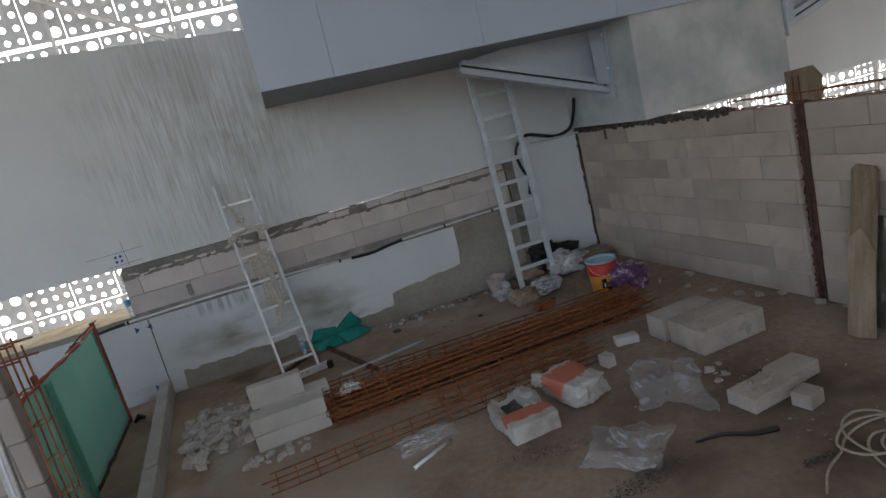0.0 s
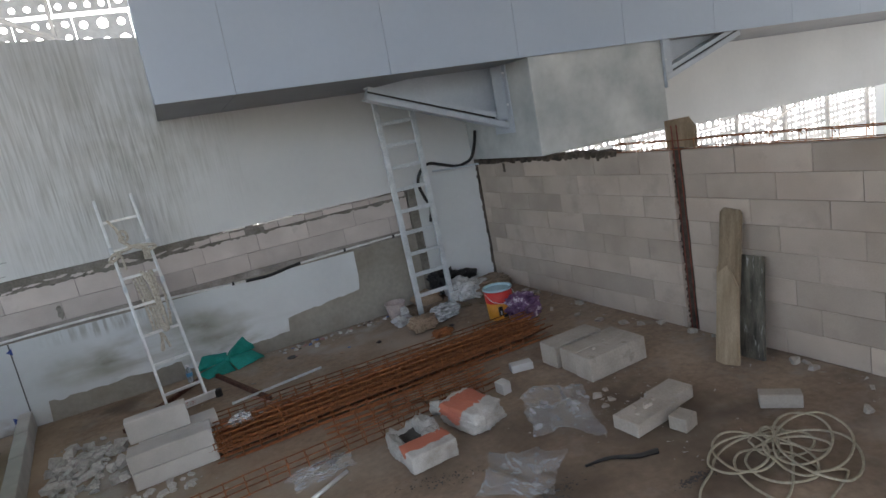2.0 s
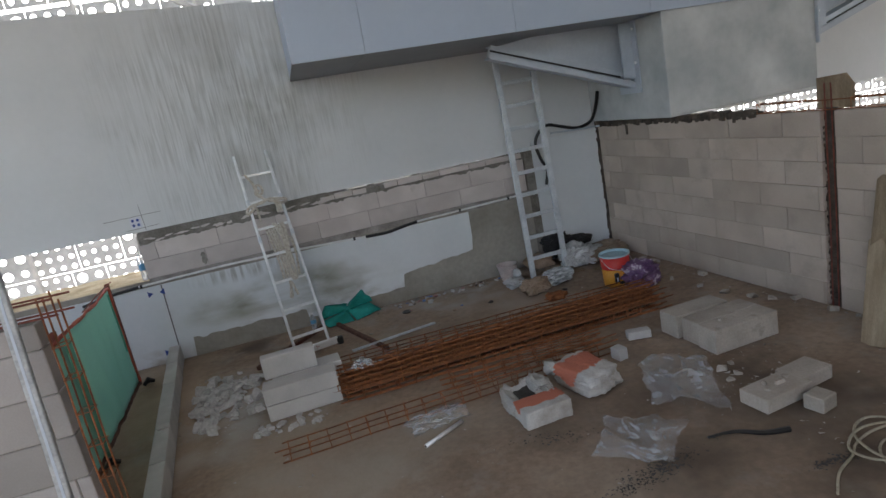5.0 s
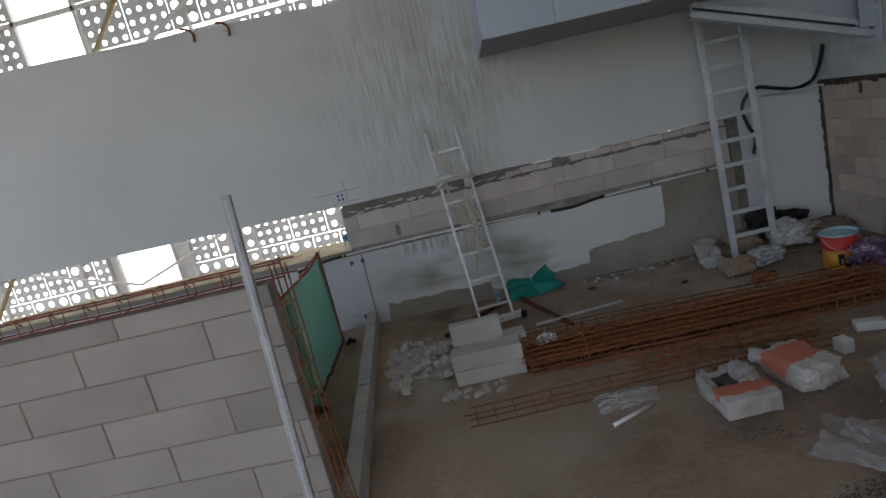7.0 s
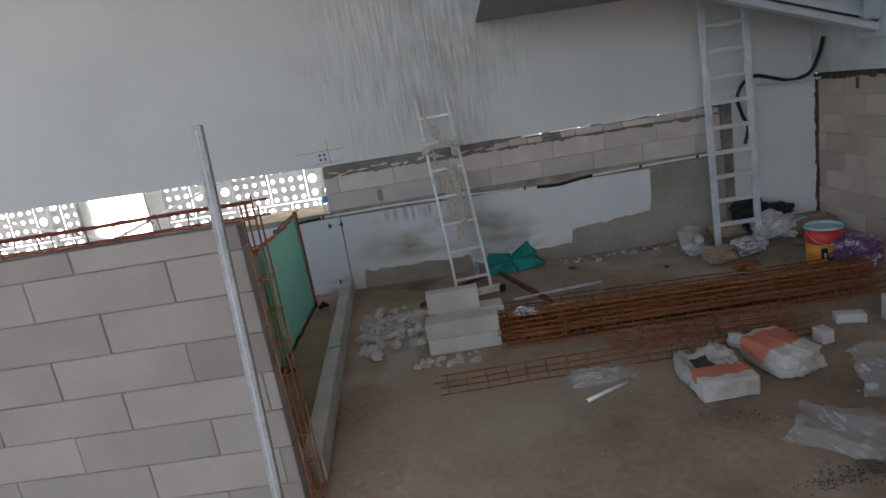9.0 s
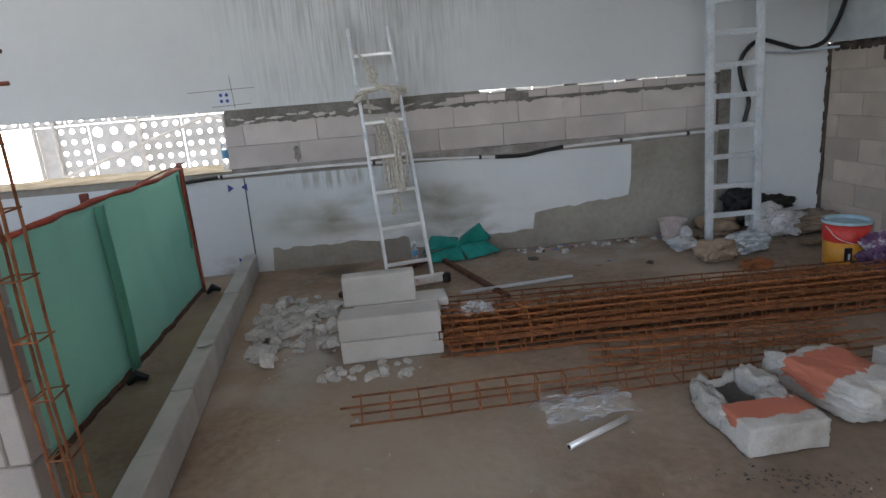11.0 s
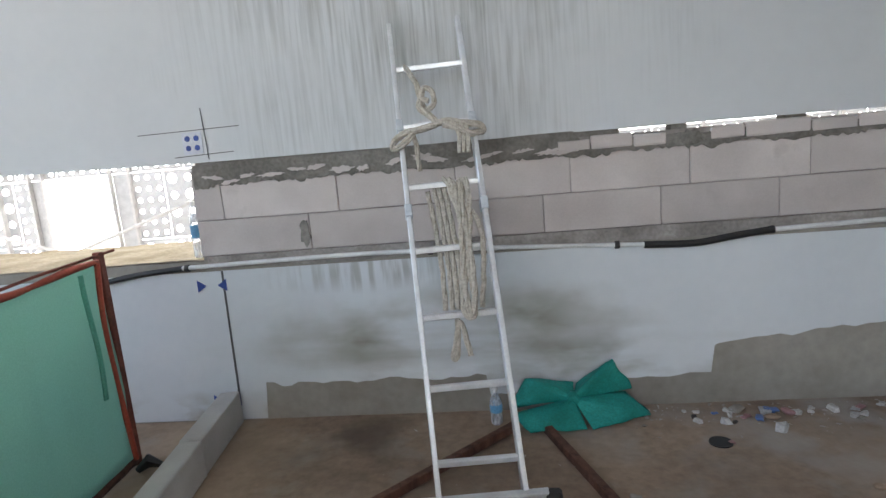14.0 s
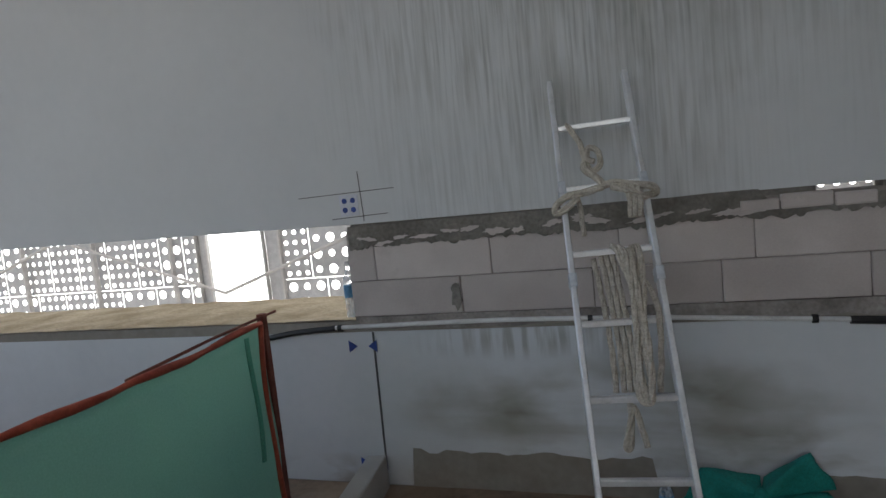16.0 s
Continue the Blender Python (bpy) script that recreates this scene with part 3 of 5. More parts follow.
wall_p = solid("wall_passage", bm, M_MORTAR, "unplastered aerated block wall beside the passage", "wall", at=WF)
PROWS = [0.002, 0.165] + [0.165 + 0.2267 * k for k in range(1, 7)] + [1.65]
for k, (z0, z1) in enumerate(zip(PROWS, PROWS[1:])):
    joints = [5.85]
    x = 5.43 if k % 2 == 0 else 5.075 + 0.70
    if k == 7:
        x = 5.72
    while x > 0:
        joints.append(x + 0.01 * math.sin(k * 5 + x * 3))
        x -= 0.765
    course_at(wall_p, joints[::-1], z0, z1 - z0, gap=0.006, seed=90 + k, material=M_AACP)

# infill courses on the parapet
bm = box(bm_new(), 0, 4.62, 0.008, 0.1, 0.985, 1.50)
wall_i = solid("wall_infill", bm, M_JOINTP, "two courses of aerated block with smeared grey mortar", "wall", at=pose(-3.33, 7.0, 0))
course_at(wall_i, (0, 0.66, 1.36, 1.96, 2.57, 3.16, 3.73, 4.33, 4.62), 1.012, 0.205, seed=200)
course_at(wall_i, (0, 0.17, 0.84, 1.5, 2.11, 2.72, 3.31, 3.9, 4.5, 4.62), 1.217, 0.203, seed=201)

# ---- fixings on the walls ----
bm = bm_new()
top = [(x, z) for x, z in ragged_edge(-3.31, -1.2, 1.535, 0.004, 0.2, 31)] + [(x, z) for x, z in ragged_edge(-1.15, 1.3, 1.478, 0.008, 0.1, 32)]
low = [(x, z + 0.028 * noise.noise(Vector((x * 5, 2, 0))) + 0.012 * noise.noise(Vector((x * 17, 5, 0)))) for x, z in ragged_edge(1.3, -3.31, 1.408, 0.009, 0.016, 33)]
prism(bm, top + low, 6.991, 7.05)
bmesh.ops.triangulate(bm, faces=bm.faces[:])
solid("mortar_smear", bm, M_MORTAR, "smeared dark grey mortar under the hanging wall", "mortar")
rng = random.Random(8)
for a, b in ((2.05, 2.215), (2.22, 2.43), (2.435, 2.60), (2.82, 2.985), (2.99, 3.30), (3.305, 3.52), (3.525, 3.90), (3.905, 4.12), (4.125, 4.60)):
    bm = box(bm_new(), 0, b - a, 0, 0.06, 0, rng.uniform(0.052, 0.076), None, 0.006)
    for v in bm.verts:
        v.co.z += rng.uniform(-0.005, 0.003)
    ob = part("brick", bm, M_AAC, wall_i)
    ob.matrix_local = pose(a, -0.014, 1.432 + 0.003 * rng.random(), 0, rng.uniform(-1, 1), 0)
for k in range(17):
    w, h = rng.uniform(0.03, 0.10), rng.uniform(0.008, 0.022)
    bm = prism(bm_new(), [(math.cos(a) * w * rng.uniform(0.55, 1.1), math.sin(a) * h * rng.uniform(0.3, 1.3)) for a in (i * 0.285 for i in range(22))], -0.004, 0.004)
    ob = part("bare_patch", bm, M_AAC, wall_i, "bare block face left free of mortar")
    ob.matrix_local = pose(0.1 + k * 0.135 + rng.uniform(-0.05, 0.05), -0.0125 - 0.0002 * k, 1.435 + rng.uniform(-0.02, 0.04), 0, rng.uniform(-14, 8), 0)
for x, z, w, h in ((-2.70, 1.11, 0.035, 0.085), (-0.6, 1.45, 0.06, 0.05), (-0.1, 1.43, 0.11, 0.04), (0.9, 1.42, 0.1, 0.04), (-1.9, 1.43, 0.2, 0.04)):
    bm = prism(bm_new(), [(x + math.cos(a) * w * rng.uniform(0.6, 1.1), z + math.sin(a) * h * rng.uniform(0.7, 1.1)) for a in (i * 0.42 for i in range(15))], 6.989, 7.01)
    solid("mortar_blob", bm, M_MORTAR, "dried grey mortar blob on the block wall", "mortar")
for a, b in ((-3.3, -1.43), (-1.40, -0.96), (-0.70, -0.62), (-0.14, -0.04), (0.45, 0.52), (1.04, 1.3)):
    solid("mortar_fill", box(bm_new(), a, b, 7.02, 7.12, 1.49, 1.56), M_MORTAR, "grey mortar packed under the hanging wall", "mortar")
bm = prism(bm_new(), ragged_edge(-3.3, 1.3, 1.008, 0.004, 0.2, 41) + ragged_edge(1.3, -3.3, 0.935, 0.01, 0.09, 42), 6.990, 7.02)
bmesh.ops.triangulate(bm, faces=bm.faces[:])
solid("mortar_band", bm, M_JOINT, "grey mortar band between parapet and blocks", "mortar")
# dark ragged joint at the corner of the side wall and lumps on its top
bm = bm_new()
for k in range(46):
    z = 0.08 + k * 0.0345
    box(bm, -0.03 - rng.random() * 0.02, 0.025 + rng.random() * 0.02, -0.012, 0.04, z, z + 0.05, pose(2.375, 6.975, 0), 0.006)
solid("corner_mortar", bm, M_DARKMORTAR, "dark ragged mortar in the corner joint", "mortar")
bm = bm_new()
for k in range(70):
    u = 0.05 + k * 0.036
    w, h = rng.uniform(0.03, 0.07), rng.uniform(0.02, 0.055)
    box(bm, u, u + w, -0.012 - rng.random() * 0.01, 0.09, 1.635 - rng.random() * 0.03, 1.645 + h, WR, 0.008)
for u, z, h in ((0.62, 1.5, 0.12), (1.5, 1.6, 0.05), (2.3, 1.58, 0.07)):
    box(bm, u, u + 0.05, -0.008, 0.03, z, z + h, WR, 0.01)
solid("mortar_lumps", bm, M_DARKMORTAR, "brown mortar lumps along the top of the block wall", "mortar")

# conduits
conduit = thing("wall_conduit", "white plastic conduit with black joints along the parapet", "conduit")
W = [(-3.95, 6.975, 0.905), (-3.45, 6.975, 0.955), (-2.45, 6.975, 0.968), (-1.6, 6.975, 0.95), (-0.85, 6.975, 0.915)]
part("pipe", tube(bm_new(), curve_pts(W[1:4], 6), 0.013, 8), M_WHITE, conduit)
part("pipe", tube(bm_new(), curve_pts(W[3:5], 6), 0.012, 8), M_WHITE, conduit)
part("sleeve", tube(bm_new(), curve_pts([(-0.86, 6.975, 0.912), (-0.6, 6.97, 0.905), (-0.4, 6.97, 0.93), (-0.22, 6.975, 0.948)], 6), 0.019, 8), M_DARK, conduit, "black flexible sleeve")
part("sleeve", tube(bm_new(), curve_pts([(-4.05, 6.97, 0.88), (-3.75, 6.97, 0.93), (-3.45, 6.975, 0.953)], 6), 0.017, 8), M_DARK, conduit, "black flexible sleeve")
part("pipe", tube(bm_new(), curve_pts([(-0.22, 6.975, 0.948), (0.5, 6.975, 0.965), (1.3, 6.975, 0.975)], 6), 0.013, 8), M_WHITE, conduit)
for x, z in ((-3.42, 0.953), (-2.0, 0.957), (-1.0, 0.922), (-0.22, 0.948), (0.35, 0.962), (1.0, 0.972)):
    part("clip", tube(bm_new(), [(x - 0.012, 6.975, z), (x + 0.012, 6.975, z)], 0.021, 8), M_DARK, conduit, "dark clip")
cable = thing("black_conduit", "bent black flexible conduit below the steel bracket", "conduit")
part("hose", tube(bm_new(), curve_pts([(2.28, 6.72, 2.06), (2.275, 6.80, 1.88), (2.25, 6.90, 1.72), (2.15, 6.94, 1.665), (2.03, 6.95, 1.66), (1.85, 6.95, 1.715), (1.67, 6.955, 1.765), (1.54, 6.955, 1.70), (1.475, 6.96, 1.56), (1.52, 6.96, 1.36), (1.58, 6.96, 1.22), (1.54, 6.96, 1.03)], 7), 0.02, 8), M_DARK, cable)
part("branch", tube(bm_new(), curve_pts([(1.7, 6.955, 1.66), (2.0, 6.94, 1.64), (2.24, 6.7, 1.645)], 6), 0.012, 6), M_STEEL, cable, "thin grey pipe")

M_BLUE = plain("blue_sticker", (0.03, 0.07, 0.30), 0.5)
M_STICK = plain("pale_sticker", (0.68, 0.70, 0.78), 0.5)
M_PENCIL = plain("dark_pencil", (0.12, 0.12, 0.12), 0.9)
mark = thing("survey_sticker", "pale square sticker with four blue dots and crossed lines", "sticker")
part("card", box(bm_new(), -3.34, -3.225, 6.9955, 6.999, 1.595, 1.715), M_STICK, mark)
for dx in (-0.026, 0.026):
    for dz in (-0.026, 0.026):
        part("dot", tube(bm_new(), [(-3.283 + dx, 6.9935, 1.655 + dz), (-3.283 + dx, 6.9955, 1.655 + dz)], 0.016, 10), M_BLUE, mark, "blue dot")
for a, b in (((-3.60, 1.722), (-3.0, 1.728)), ((-3.36, 1.60), (-3.36, 1.78)), ((-3.20, 1.56), (-3.21, 1.84)), ((-3.40, 1.583), (-3.05, 1.592))):
    part("line", bar_between(bm_new(), (a[0], 6.9975, a[1]), (b[0], 6.9975, b[1]), 0.003, 0.0042), M_PENCIL, mark, "dark pencil line")
for xs, zc in (((-3.36, -3.235), 0.838), ((-3.37, -3.255), 0.128)):
    st = thing("arrow_sticker", "pair of small dark blue triangular stickers on the painted wall", "sticker", group="arrow stickers")
    for i, x in enumerate(xs):
        s = 1 if i == 0 else -1
        part("triangle", prism(bm_new(), [(x - 0.026 * s, zc - 0.036), (x + 0.028 * s, zc), (x - 0.026 * s, zc + 0.036)], 6.989, 6.9935), M_BLUE, st)
bm = bar_between(bm_new(), (-3.225, 6.9925, 0.92), (-3.235, 6.9925, 0.14), 0.004, 0.012)
solid("plumb_line", bm, M_PENCIL, "dark vertical joint line on the painted wall", "line")
for x, z in ((-4.47, 3.90), (-4.05, 3.87)):
    hk = thing("rusty_hook", "small rusty steel hook on the top edge of the wall", "hook", group="wall hooks")
    part("rod", tube(bm_new(), curve_pts([(x - 0.09, 6.99, z + 0.06), (x, 6.98, z + 0.03), (x + 0.05, 6.97, z - 0.03), (x + 0.04, 6.97, z - 0.12)], 5), 0.014, 6), M_RUST, hk)


# ---- ladders ----
def lean(a, b, t):
    return Vector(a).lerp(Vector(b), t)


L0, L1 = Vector((-1.925, 6.0, 0.04)), Vector((-2.105, 6.955, 2.235))
R0, R1 = Vector((-1.565, 6.0, 0.065)), Vector((-1.757, 6.955, 2.235))
lad = thing("aluminium_ladder", "bare aluminium ladder leaning on the stained wall, rope tied to it", "ladder")
for a, b in ((L0, L1), (R0, R1)):
    part("rail", bar_between(bm_new(), a, lean(a, b, 0.957), 0.024, 0.058, 0.004), M_ALU, lad)
RUNG = []
for k in range(7):
    t = (1.90 - 0.283 * k - 0.04) / 2.185
    a, b = lean(L0, L1, t), lean(R0, R1, t)
    RUNG.append((a, b))
    part("rung", bar_between(bm_new(), a, b, 0.03, 0.026, 0.004), M_ALU, lad)
foot = part("foot_bar", bar_between(bm_new(), (-2.0, 5.985, 0.055), (-1.47, 5.985, 0.093), 0.045, 0.07, 0.004), M_ALU, lad, "aluminium foot bar with scratched paint marks")
for x, z in ((-2.015, 0.05), (-1.455, 0.09)):
    part("end_cap", box(bm_new(), x - 0.035, x + 0.035, 5.955, 6.015, z - 0.05, z + 0.035, None, 0.012), M_DARK, foot, "black rubber end cap")
M_REDINK = plain("red_ink", (0.45, 0.05, 0.05), 0.7)
STROKES = [(0, 0, 0, 0.034), (0, 0.034, 0.014, 0.034), (0, 0.018, 0.014, 0.018), (0.014, 0.018, 0.014, 0.034), (0.024, 0.034, 0.046, 0.034), (0.035, 0, 0.035, 0.034), (0.064, 0.004, 0.064, 0.018), (0.082, 0.03, 0.096, 0.03), (0.096, 0.018, 0.096, 0.03), (0.082, 0.004, 0.096, 0.016), (0.108, 0.004, 0.108, 0.032)]
for x0, z0, x1, z1 in STROKES:
    part("mark", bar_between(bm_new(), (-1.79 + x0, 5.9615, 0.058 + z0), (-1.79 + x1 + 0.002, 5.9615, 0.058 + z1 + 0.002), 0.002, 0.005, up=(0, 1, 0) if x0 == x1 else (0, 0, 1)), M_REDINK, foot, "faded red hand-written strokes")
for t in (0.53, 0.71):
    for a, b in ((L0, L1), (R0, R1)):
        p = lean(a, b, t)
        part("rust_clamp", bar_between(bm_new(), p, lean(a, b, t + 0.025), 0.034, 0.066, 0.003), M_GREYL, lad, "worn joint clamp")

tall = thing("grey_ladder", "tall grey-painted ladder standing against the wall under the canopy", "ladder")
TA, TB = Vector((0.985, 6.47, 0.0)), Vector((0.985, 6.60, 2.70))
for dx in (0.0, 0.44):
    part("rail", bar_between(bm_new(), TA + Vector((dx, 0, 0)), TB + Vector((dx, 0, 0)), 0.066, 0.04, 0.004), M_GREYL, tall)
for k in range(10):
    p = lean(TA, TB, (0.262 + 0.262 * k) / 2.7)
    part("rung", bar_between(bm_new(), p + Vector((0.02, 0, 0)), p + Vector((0.42, 0, 0)), 0.03, 0.045, 0.004), M_GREYL, tall)

M_ROPE = surf("pale_cotton_rope", (0.42, 0.38, 0.315), (0.62, 0.575, 0.50), scale=40, fine=160, rough=0.95, bump=0.6, depth=0.004)
rope = thing("hanging_rope", "thick pale cotton rope knotted and looped over ladder rungs", "rope")


def on_ladder(u, v, out=0.03):
    i = max(0, min(5, int(v - 1)))
    f = v - 1 - i
    a, b = RUNG[i][0].lerp(RUNG[i + 1][0], f), RUNG[i][1].lerp(RUNG[i + 1][1], f)
    return a.lerp(b, u) + Vector((0, -out, 0.0))


def strand(name, pts, r=0.013):
    line = curve_pts([on_ladder(*p) for p in pts], 9)
    part(name, twisted(line, r), M_ROPE, rope, smooth=True)


def twisted(line, r):
    """A laid rope: three strands wound round one line."""
    bm = bm_new()
    for s in range(3):
        pts, run, side = [], 0.0, None
        for i, p in enumerate(line):
            d = (line[min(i + 1, len(line) - 1)] - line[max(i - 1, 0)]).normalized()
            side = d.orthogonal().normalized() if side is None else (side - d * side.dot(d)).normalized()
            run += (p - line[i - 1]).length if i else 0
            a = run / (r * 4.2) + s * 2.0944
            pts.append(p + (side * math.cos(a) + d.cross(side) * math.sin(a)) * r * 0.5)
        tube(bm, pts, r * 0.62, 5)
    return bm


strand("loop", [(0.16, 0.95, 0.0), (0.2, 1.02, 0.035), (0.3, 1.25, 0.035), (0.34, 1.5, 0.04), (0.4, 1.75, 0.05), (0.52, 1.68, 0.06), (0.53, 1.48, 0.06), (0.42, 1.38, 0.06), (0.38, 1.55, 0.07), (0.46, 1.62, 0.075)])
strand("loop", [(0.36, 1.55, 0.045), (0.33, 1.7, 0.06), (0.45, 1.85, 0.055), (0.52, 2.0, 0.045), (0.4, 2.05, 0.05), (0.1, 2.1, 0.05), (-0.08, 2.22, 0.04), (-0.1, 2.35, 0.03), (0.03, 2.3, 0.05), (0.2, 2.12, 0.06)], 0.016)
strand("loop", [(0.5, 2.0, 0.05), (0.7, 1.98, 0.055), (0.95, 2.05, 0.055), (1.1, 2.1, 0.03), (1.12, 2.2, 0.0), (0.98, 2.22, 0.05), (0.78, 2.1, 0.06), (0.62, 2.02, 0.06)], 0.016)
for u in (0.8, 0.86, 0.92):
    strand("tail", [(u, 2.0, 0.06), (u + 0.01, 2.25, 0.055), (u - 0.01, 2.52, 0.05)], 0.011)
strand("tail", [(0.18, 2.05, 0.03), (0.2, 2.35, 0.0), (0.2, 2.75, -0.02)], 0.012)
strand("loop", [(0.52, 2.9, 0.03), (0.58, 3.0, 0.045), (0.64, 3.3, 0.045), (0.73, 3.7, 0.045), (0.71, 4.1, 0.05), (0.62, 4.6, 0.045), (0.58, 4.9, 0.045), (0.66, 5.0, 0.05), (0.73, 4.7, 0.05), (0.72, 4.2, 0.06), (0.8, 3.6, 0.05), (0.83, 3.1, 0.05), (0.8, 2.93, 0.035)])
strand("loop", [(0.6, 2.92, 0.03), (0.66, 3.05, 0.06), (0.68, 3.5, 0.06), (0.66, 4.0, 0.06), (0.63, 4.5, 0.06), (0.66, 4.95, 0.06), (0.72, 4.9, 0.065), (0.76, 4.3, 0.065), (0.74, 3.6, 0.06), (0.72, 2.95, 0.05)])
strand("loop", [(0.74, 2.93, 0.03), (0.78, 3.3, 0.04), (0.92, 3.75, 0.03), (0.88, 4.4, 0.03), (0.8, 4.9, 0.03)], 0.012)
for u, v in ((0.27, 3.1), (0.36, 3.05), (0.43, 3.0), (0.5, 3.0)):
    strand("strand", [(u, v, -0.02), (u + 0.04, 3.6, -0.03), (u + 0.07, 4.3, -0.03), (u + 0.06, 4.95, -0.03)], 0.012)
strand("loop", [(0.47, 5.0, -0.03), (0.44, 5.4, -0.02), (0.4, 5.62, -0.02), (0.36, 5.6, -0.02), (0.44, 5.3, -0.01), (0.5, 5.1, 0.0), (0.56, 5.4, 0.0), (0.58, 5.6, 0.0)], 0.012)


# ---- loose blocks and kerb ----
def aac(name, label, at, size, turn=0.0, tilt=0.0, group="loose aerated blocks", seed=0, mat=None):
    """A loose aerated block with chipped edges."""
    rng = random.Random(seed)
    bm = box(bm_new(), -size[0] / 2, size[0] / 2, -size[1] / 2, size[1] / 2, 0, size[2], None, 0.006)
    for v in bm.verts:
        if rng.random() < 0.25:
            v.co *= 1 - rng.random() * 0.012
    return tagged(solid(name, bm, mat or M_AACW, label, "block", "", at=pose(*at, tilt, 0, turn), group=group))


for k in range(2):
    aac("aerated_block", "white aerated block stacked beside the rubble", (-1.87, 4.79, 0.142 * k), (0.62, 0.2, 0.14), 3 - 2 * k, seed=k)
    aac("aerated_block", "white aerated block stacked beside the rubble", (-1.80, 5.00, 0.142 * k), (0.60, 0.2, 0.14), 3, seed=k + 5)
aac("aerated_block", "white aerated block standing on edge on the stack", (-1.93, 4.97, 0.284), (0.46, 0.12, 0.19), 3, seed=9)
for x, y, w, d in ((1.58, 3.685, 0.61, 0.2), (1.575, 3.888, 0.60, 0.2), (1.50, 4.12, 0.53, 0.22)):
    aac("aerated_block", "dusty aerated block lying in a low pile", (x, y, 0), (w, d, 0.2), 3, seed=int(y * 100), mat=M_AACD)
aac("aerated_block", "dusty aerated block lying flat on the floor", (1.165, 2.855, 0), (0.40, 0.22, 0.1), 7, seed=31, mat=M_AACD)
aac("aerated_block", "half aerated block lying on the floor", (1.47, 2.94, 0), (0.30, 0.20, 0.1), 9, seed=32, mat=M_AACD)
aac("aerated_block", "broken end piece of an aerated block", (1.29, 2.635, 0), (0.14, 0.13, 0.1), 14, seed=33, mat=M_AACD)
aac("aerated_block", "small sawn piece of aerated block", (1.02, 4.24, 0), (0.2, 0.1, 0.07), -15, seed=34)
aac("aerated_block", "small sawn piece of aerated block", (0.68, 3.98, 0), (0.09, 0.11, 0.1), 10, seed=35)
aac("aerated_block", "small sawn piece of aerated block by the hose", (1.93, 2.40, 0), (0.26, 0.1, 0.1), -45, 0, seed=36, mat=M_AACD)
aac("aerated_block", "flat chip of aerated block on the low kerb", (-2.98, 4.72, 0.2), (0.1, 0.06, 0.02), 20, seed=37)

KA, KB = Vector((-3.275, 6.96, 0)), Vector((-2.79, 3.06, 0))
kd = (KB - KA).normalized()
kang = math.degrees(math.atan2(kd.y, kd.x))
bm = box(bm_new(), 0, (KB - KA).length, -0.05, 0.05, 0, 0.185)
kerb = solid("kerb_wall", bm, M_JOINT, "single course of aerated blocks laid as a low kerb", "kerb", at=Matrix.Translation(KA) @ pose(0, 0, 0, 0, 0, kang))
x = 0.0
for k, w in enumerate((0.6, 0.6, 0.6, 0.42, 0.6, 0.6, 0.5)):
    bm = box(bm_new(), 0, w - 0.005, -0.058, 0.058, 0, 0.195 - 0.003 * (k % 3), None, 0.006)
    ob = part("brick", bm, M_AACW, kerb)
    ob.matrix_local = pose(x, 0, 0, 0, 0, rng.uniform(-0.5, 0.5))
    x += w

# rubble
CHUNKS = []
M_CHUNK = surf("dusty_broken_block", (0.46, 0.45, 0.435), (0.62, 0.61, 0.595), scale=6, fine=60, rough=0.95, bump=0.3, rnd=0.22, depth=0.004, grain=0.25)
for k in range(14):
    crng = random.Random(300 + k)
    w, d, h = crng.uniform(0.34, 0.55), crng.uniform(0.2, 0.34), crng.uniform(0.16, 0.30)
    bm = box(bm_new(), -w, w, -d, d, 0, 2 * h)
    for v in bm.verts:
        v.co.x *= crng.uniform(0.55, 1.05)
        v.co.y *= crng.uniform(0.6, 1.1)
        v.co.z *= crng.uniform(0.5, 1.0)
    for cut in range(3):
        nrm = Vector((crng.uniform(-1, 1), crng.uniform(-1, 1), crng.uniform(0.1, 1))).normalized()
        geom = bm.verts[:] + bm.edges[:] + bm.faces[:]
        r = bmesh.ops.bisect_plane(bm, geom=geom, plane_co=nrm * crng.uniform(0.22, 0.36) + Vector((0, 0, 0.15)), plane_no=nrm, clear_outer=True)
        bmesh.ops.contextual_create(bm, geom=[e for e in r["geom_cut"] if isinstance(e, bmesh.types.BMEdge)])
    bmesh.ops.recalc_face_normals(bm, faces=bm.faces[:])
    CHUNKS.append(mesh_of("chunk", bm, M_CHUNK))


DUSTY = []
for me in CHUNKS:
    me = me.copy()
    me.materials[0] = M_AACD
    DUSTY.append(me)


def chunk(x, y, s, z=0.0, dusty=False):
    ob = new("block_chunk", rng.choice(DUSTY if dusty else CHUNKS))
    ob.matrix_world = pose(x, y, z, rng.uniform(-14, 14), rng.uniform(-14, 14), rng.uniform(0, 360)) @ Matrix.Diagonal((s, s, s * rng.uniform(0.7, 1.1), 1))
    return tagged(ob, "broken pale chunk of aerated concrete block", "rubble", "rubble heap beside the kerb")


for i in range(120):
    t = rng.random()
    x, y = rng.triangular(-3.02, -2.22, -2.7), rng.triangular(4.7, 6.05, 5.4)
    if x < -3.16 + (6.2 - y) * 0.13 + 0.16:
        x = -3.16 + (6.2 - y) * 0.13 + 0.2 + 0.2 * rng.random()
    chunk(x, y, rng.triangular(0.05, 0.22, 0.09), 0.0 if i < 70 else 0.03 * rng.random())
for i in range(28):
    chunk(rng.uniform(-2.3, -1.75), rng.uniform(4.45, 4.64), rng.uniform(0.04, 0.1))
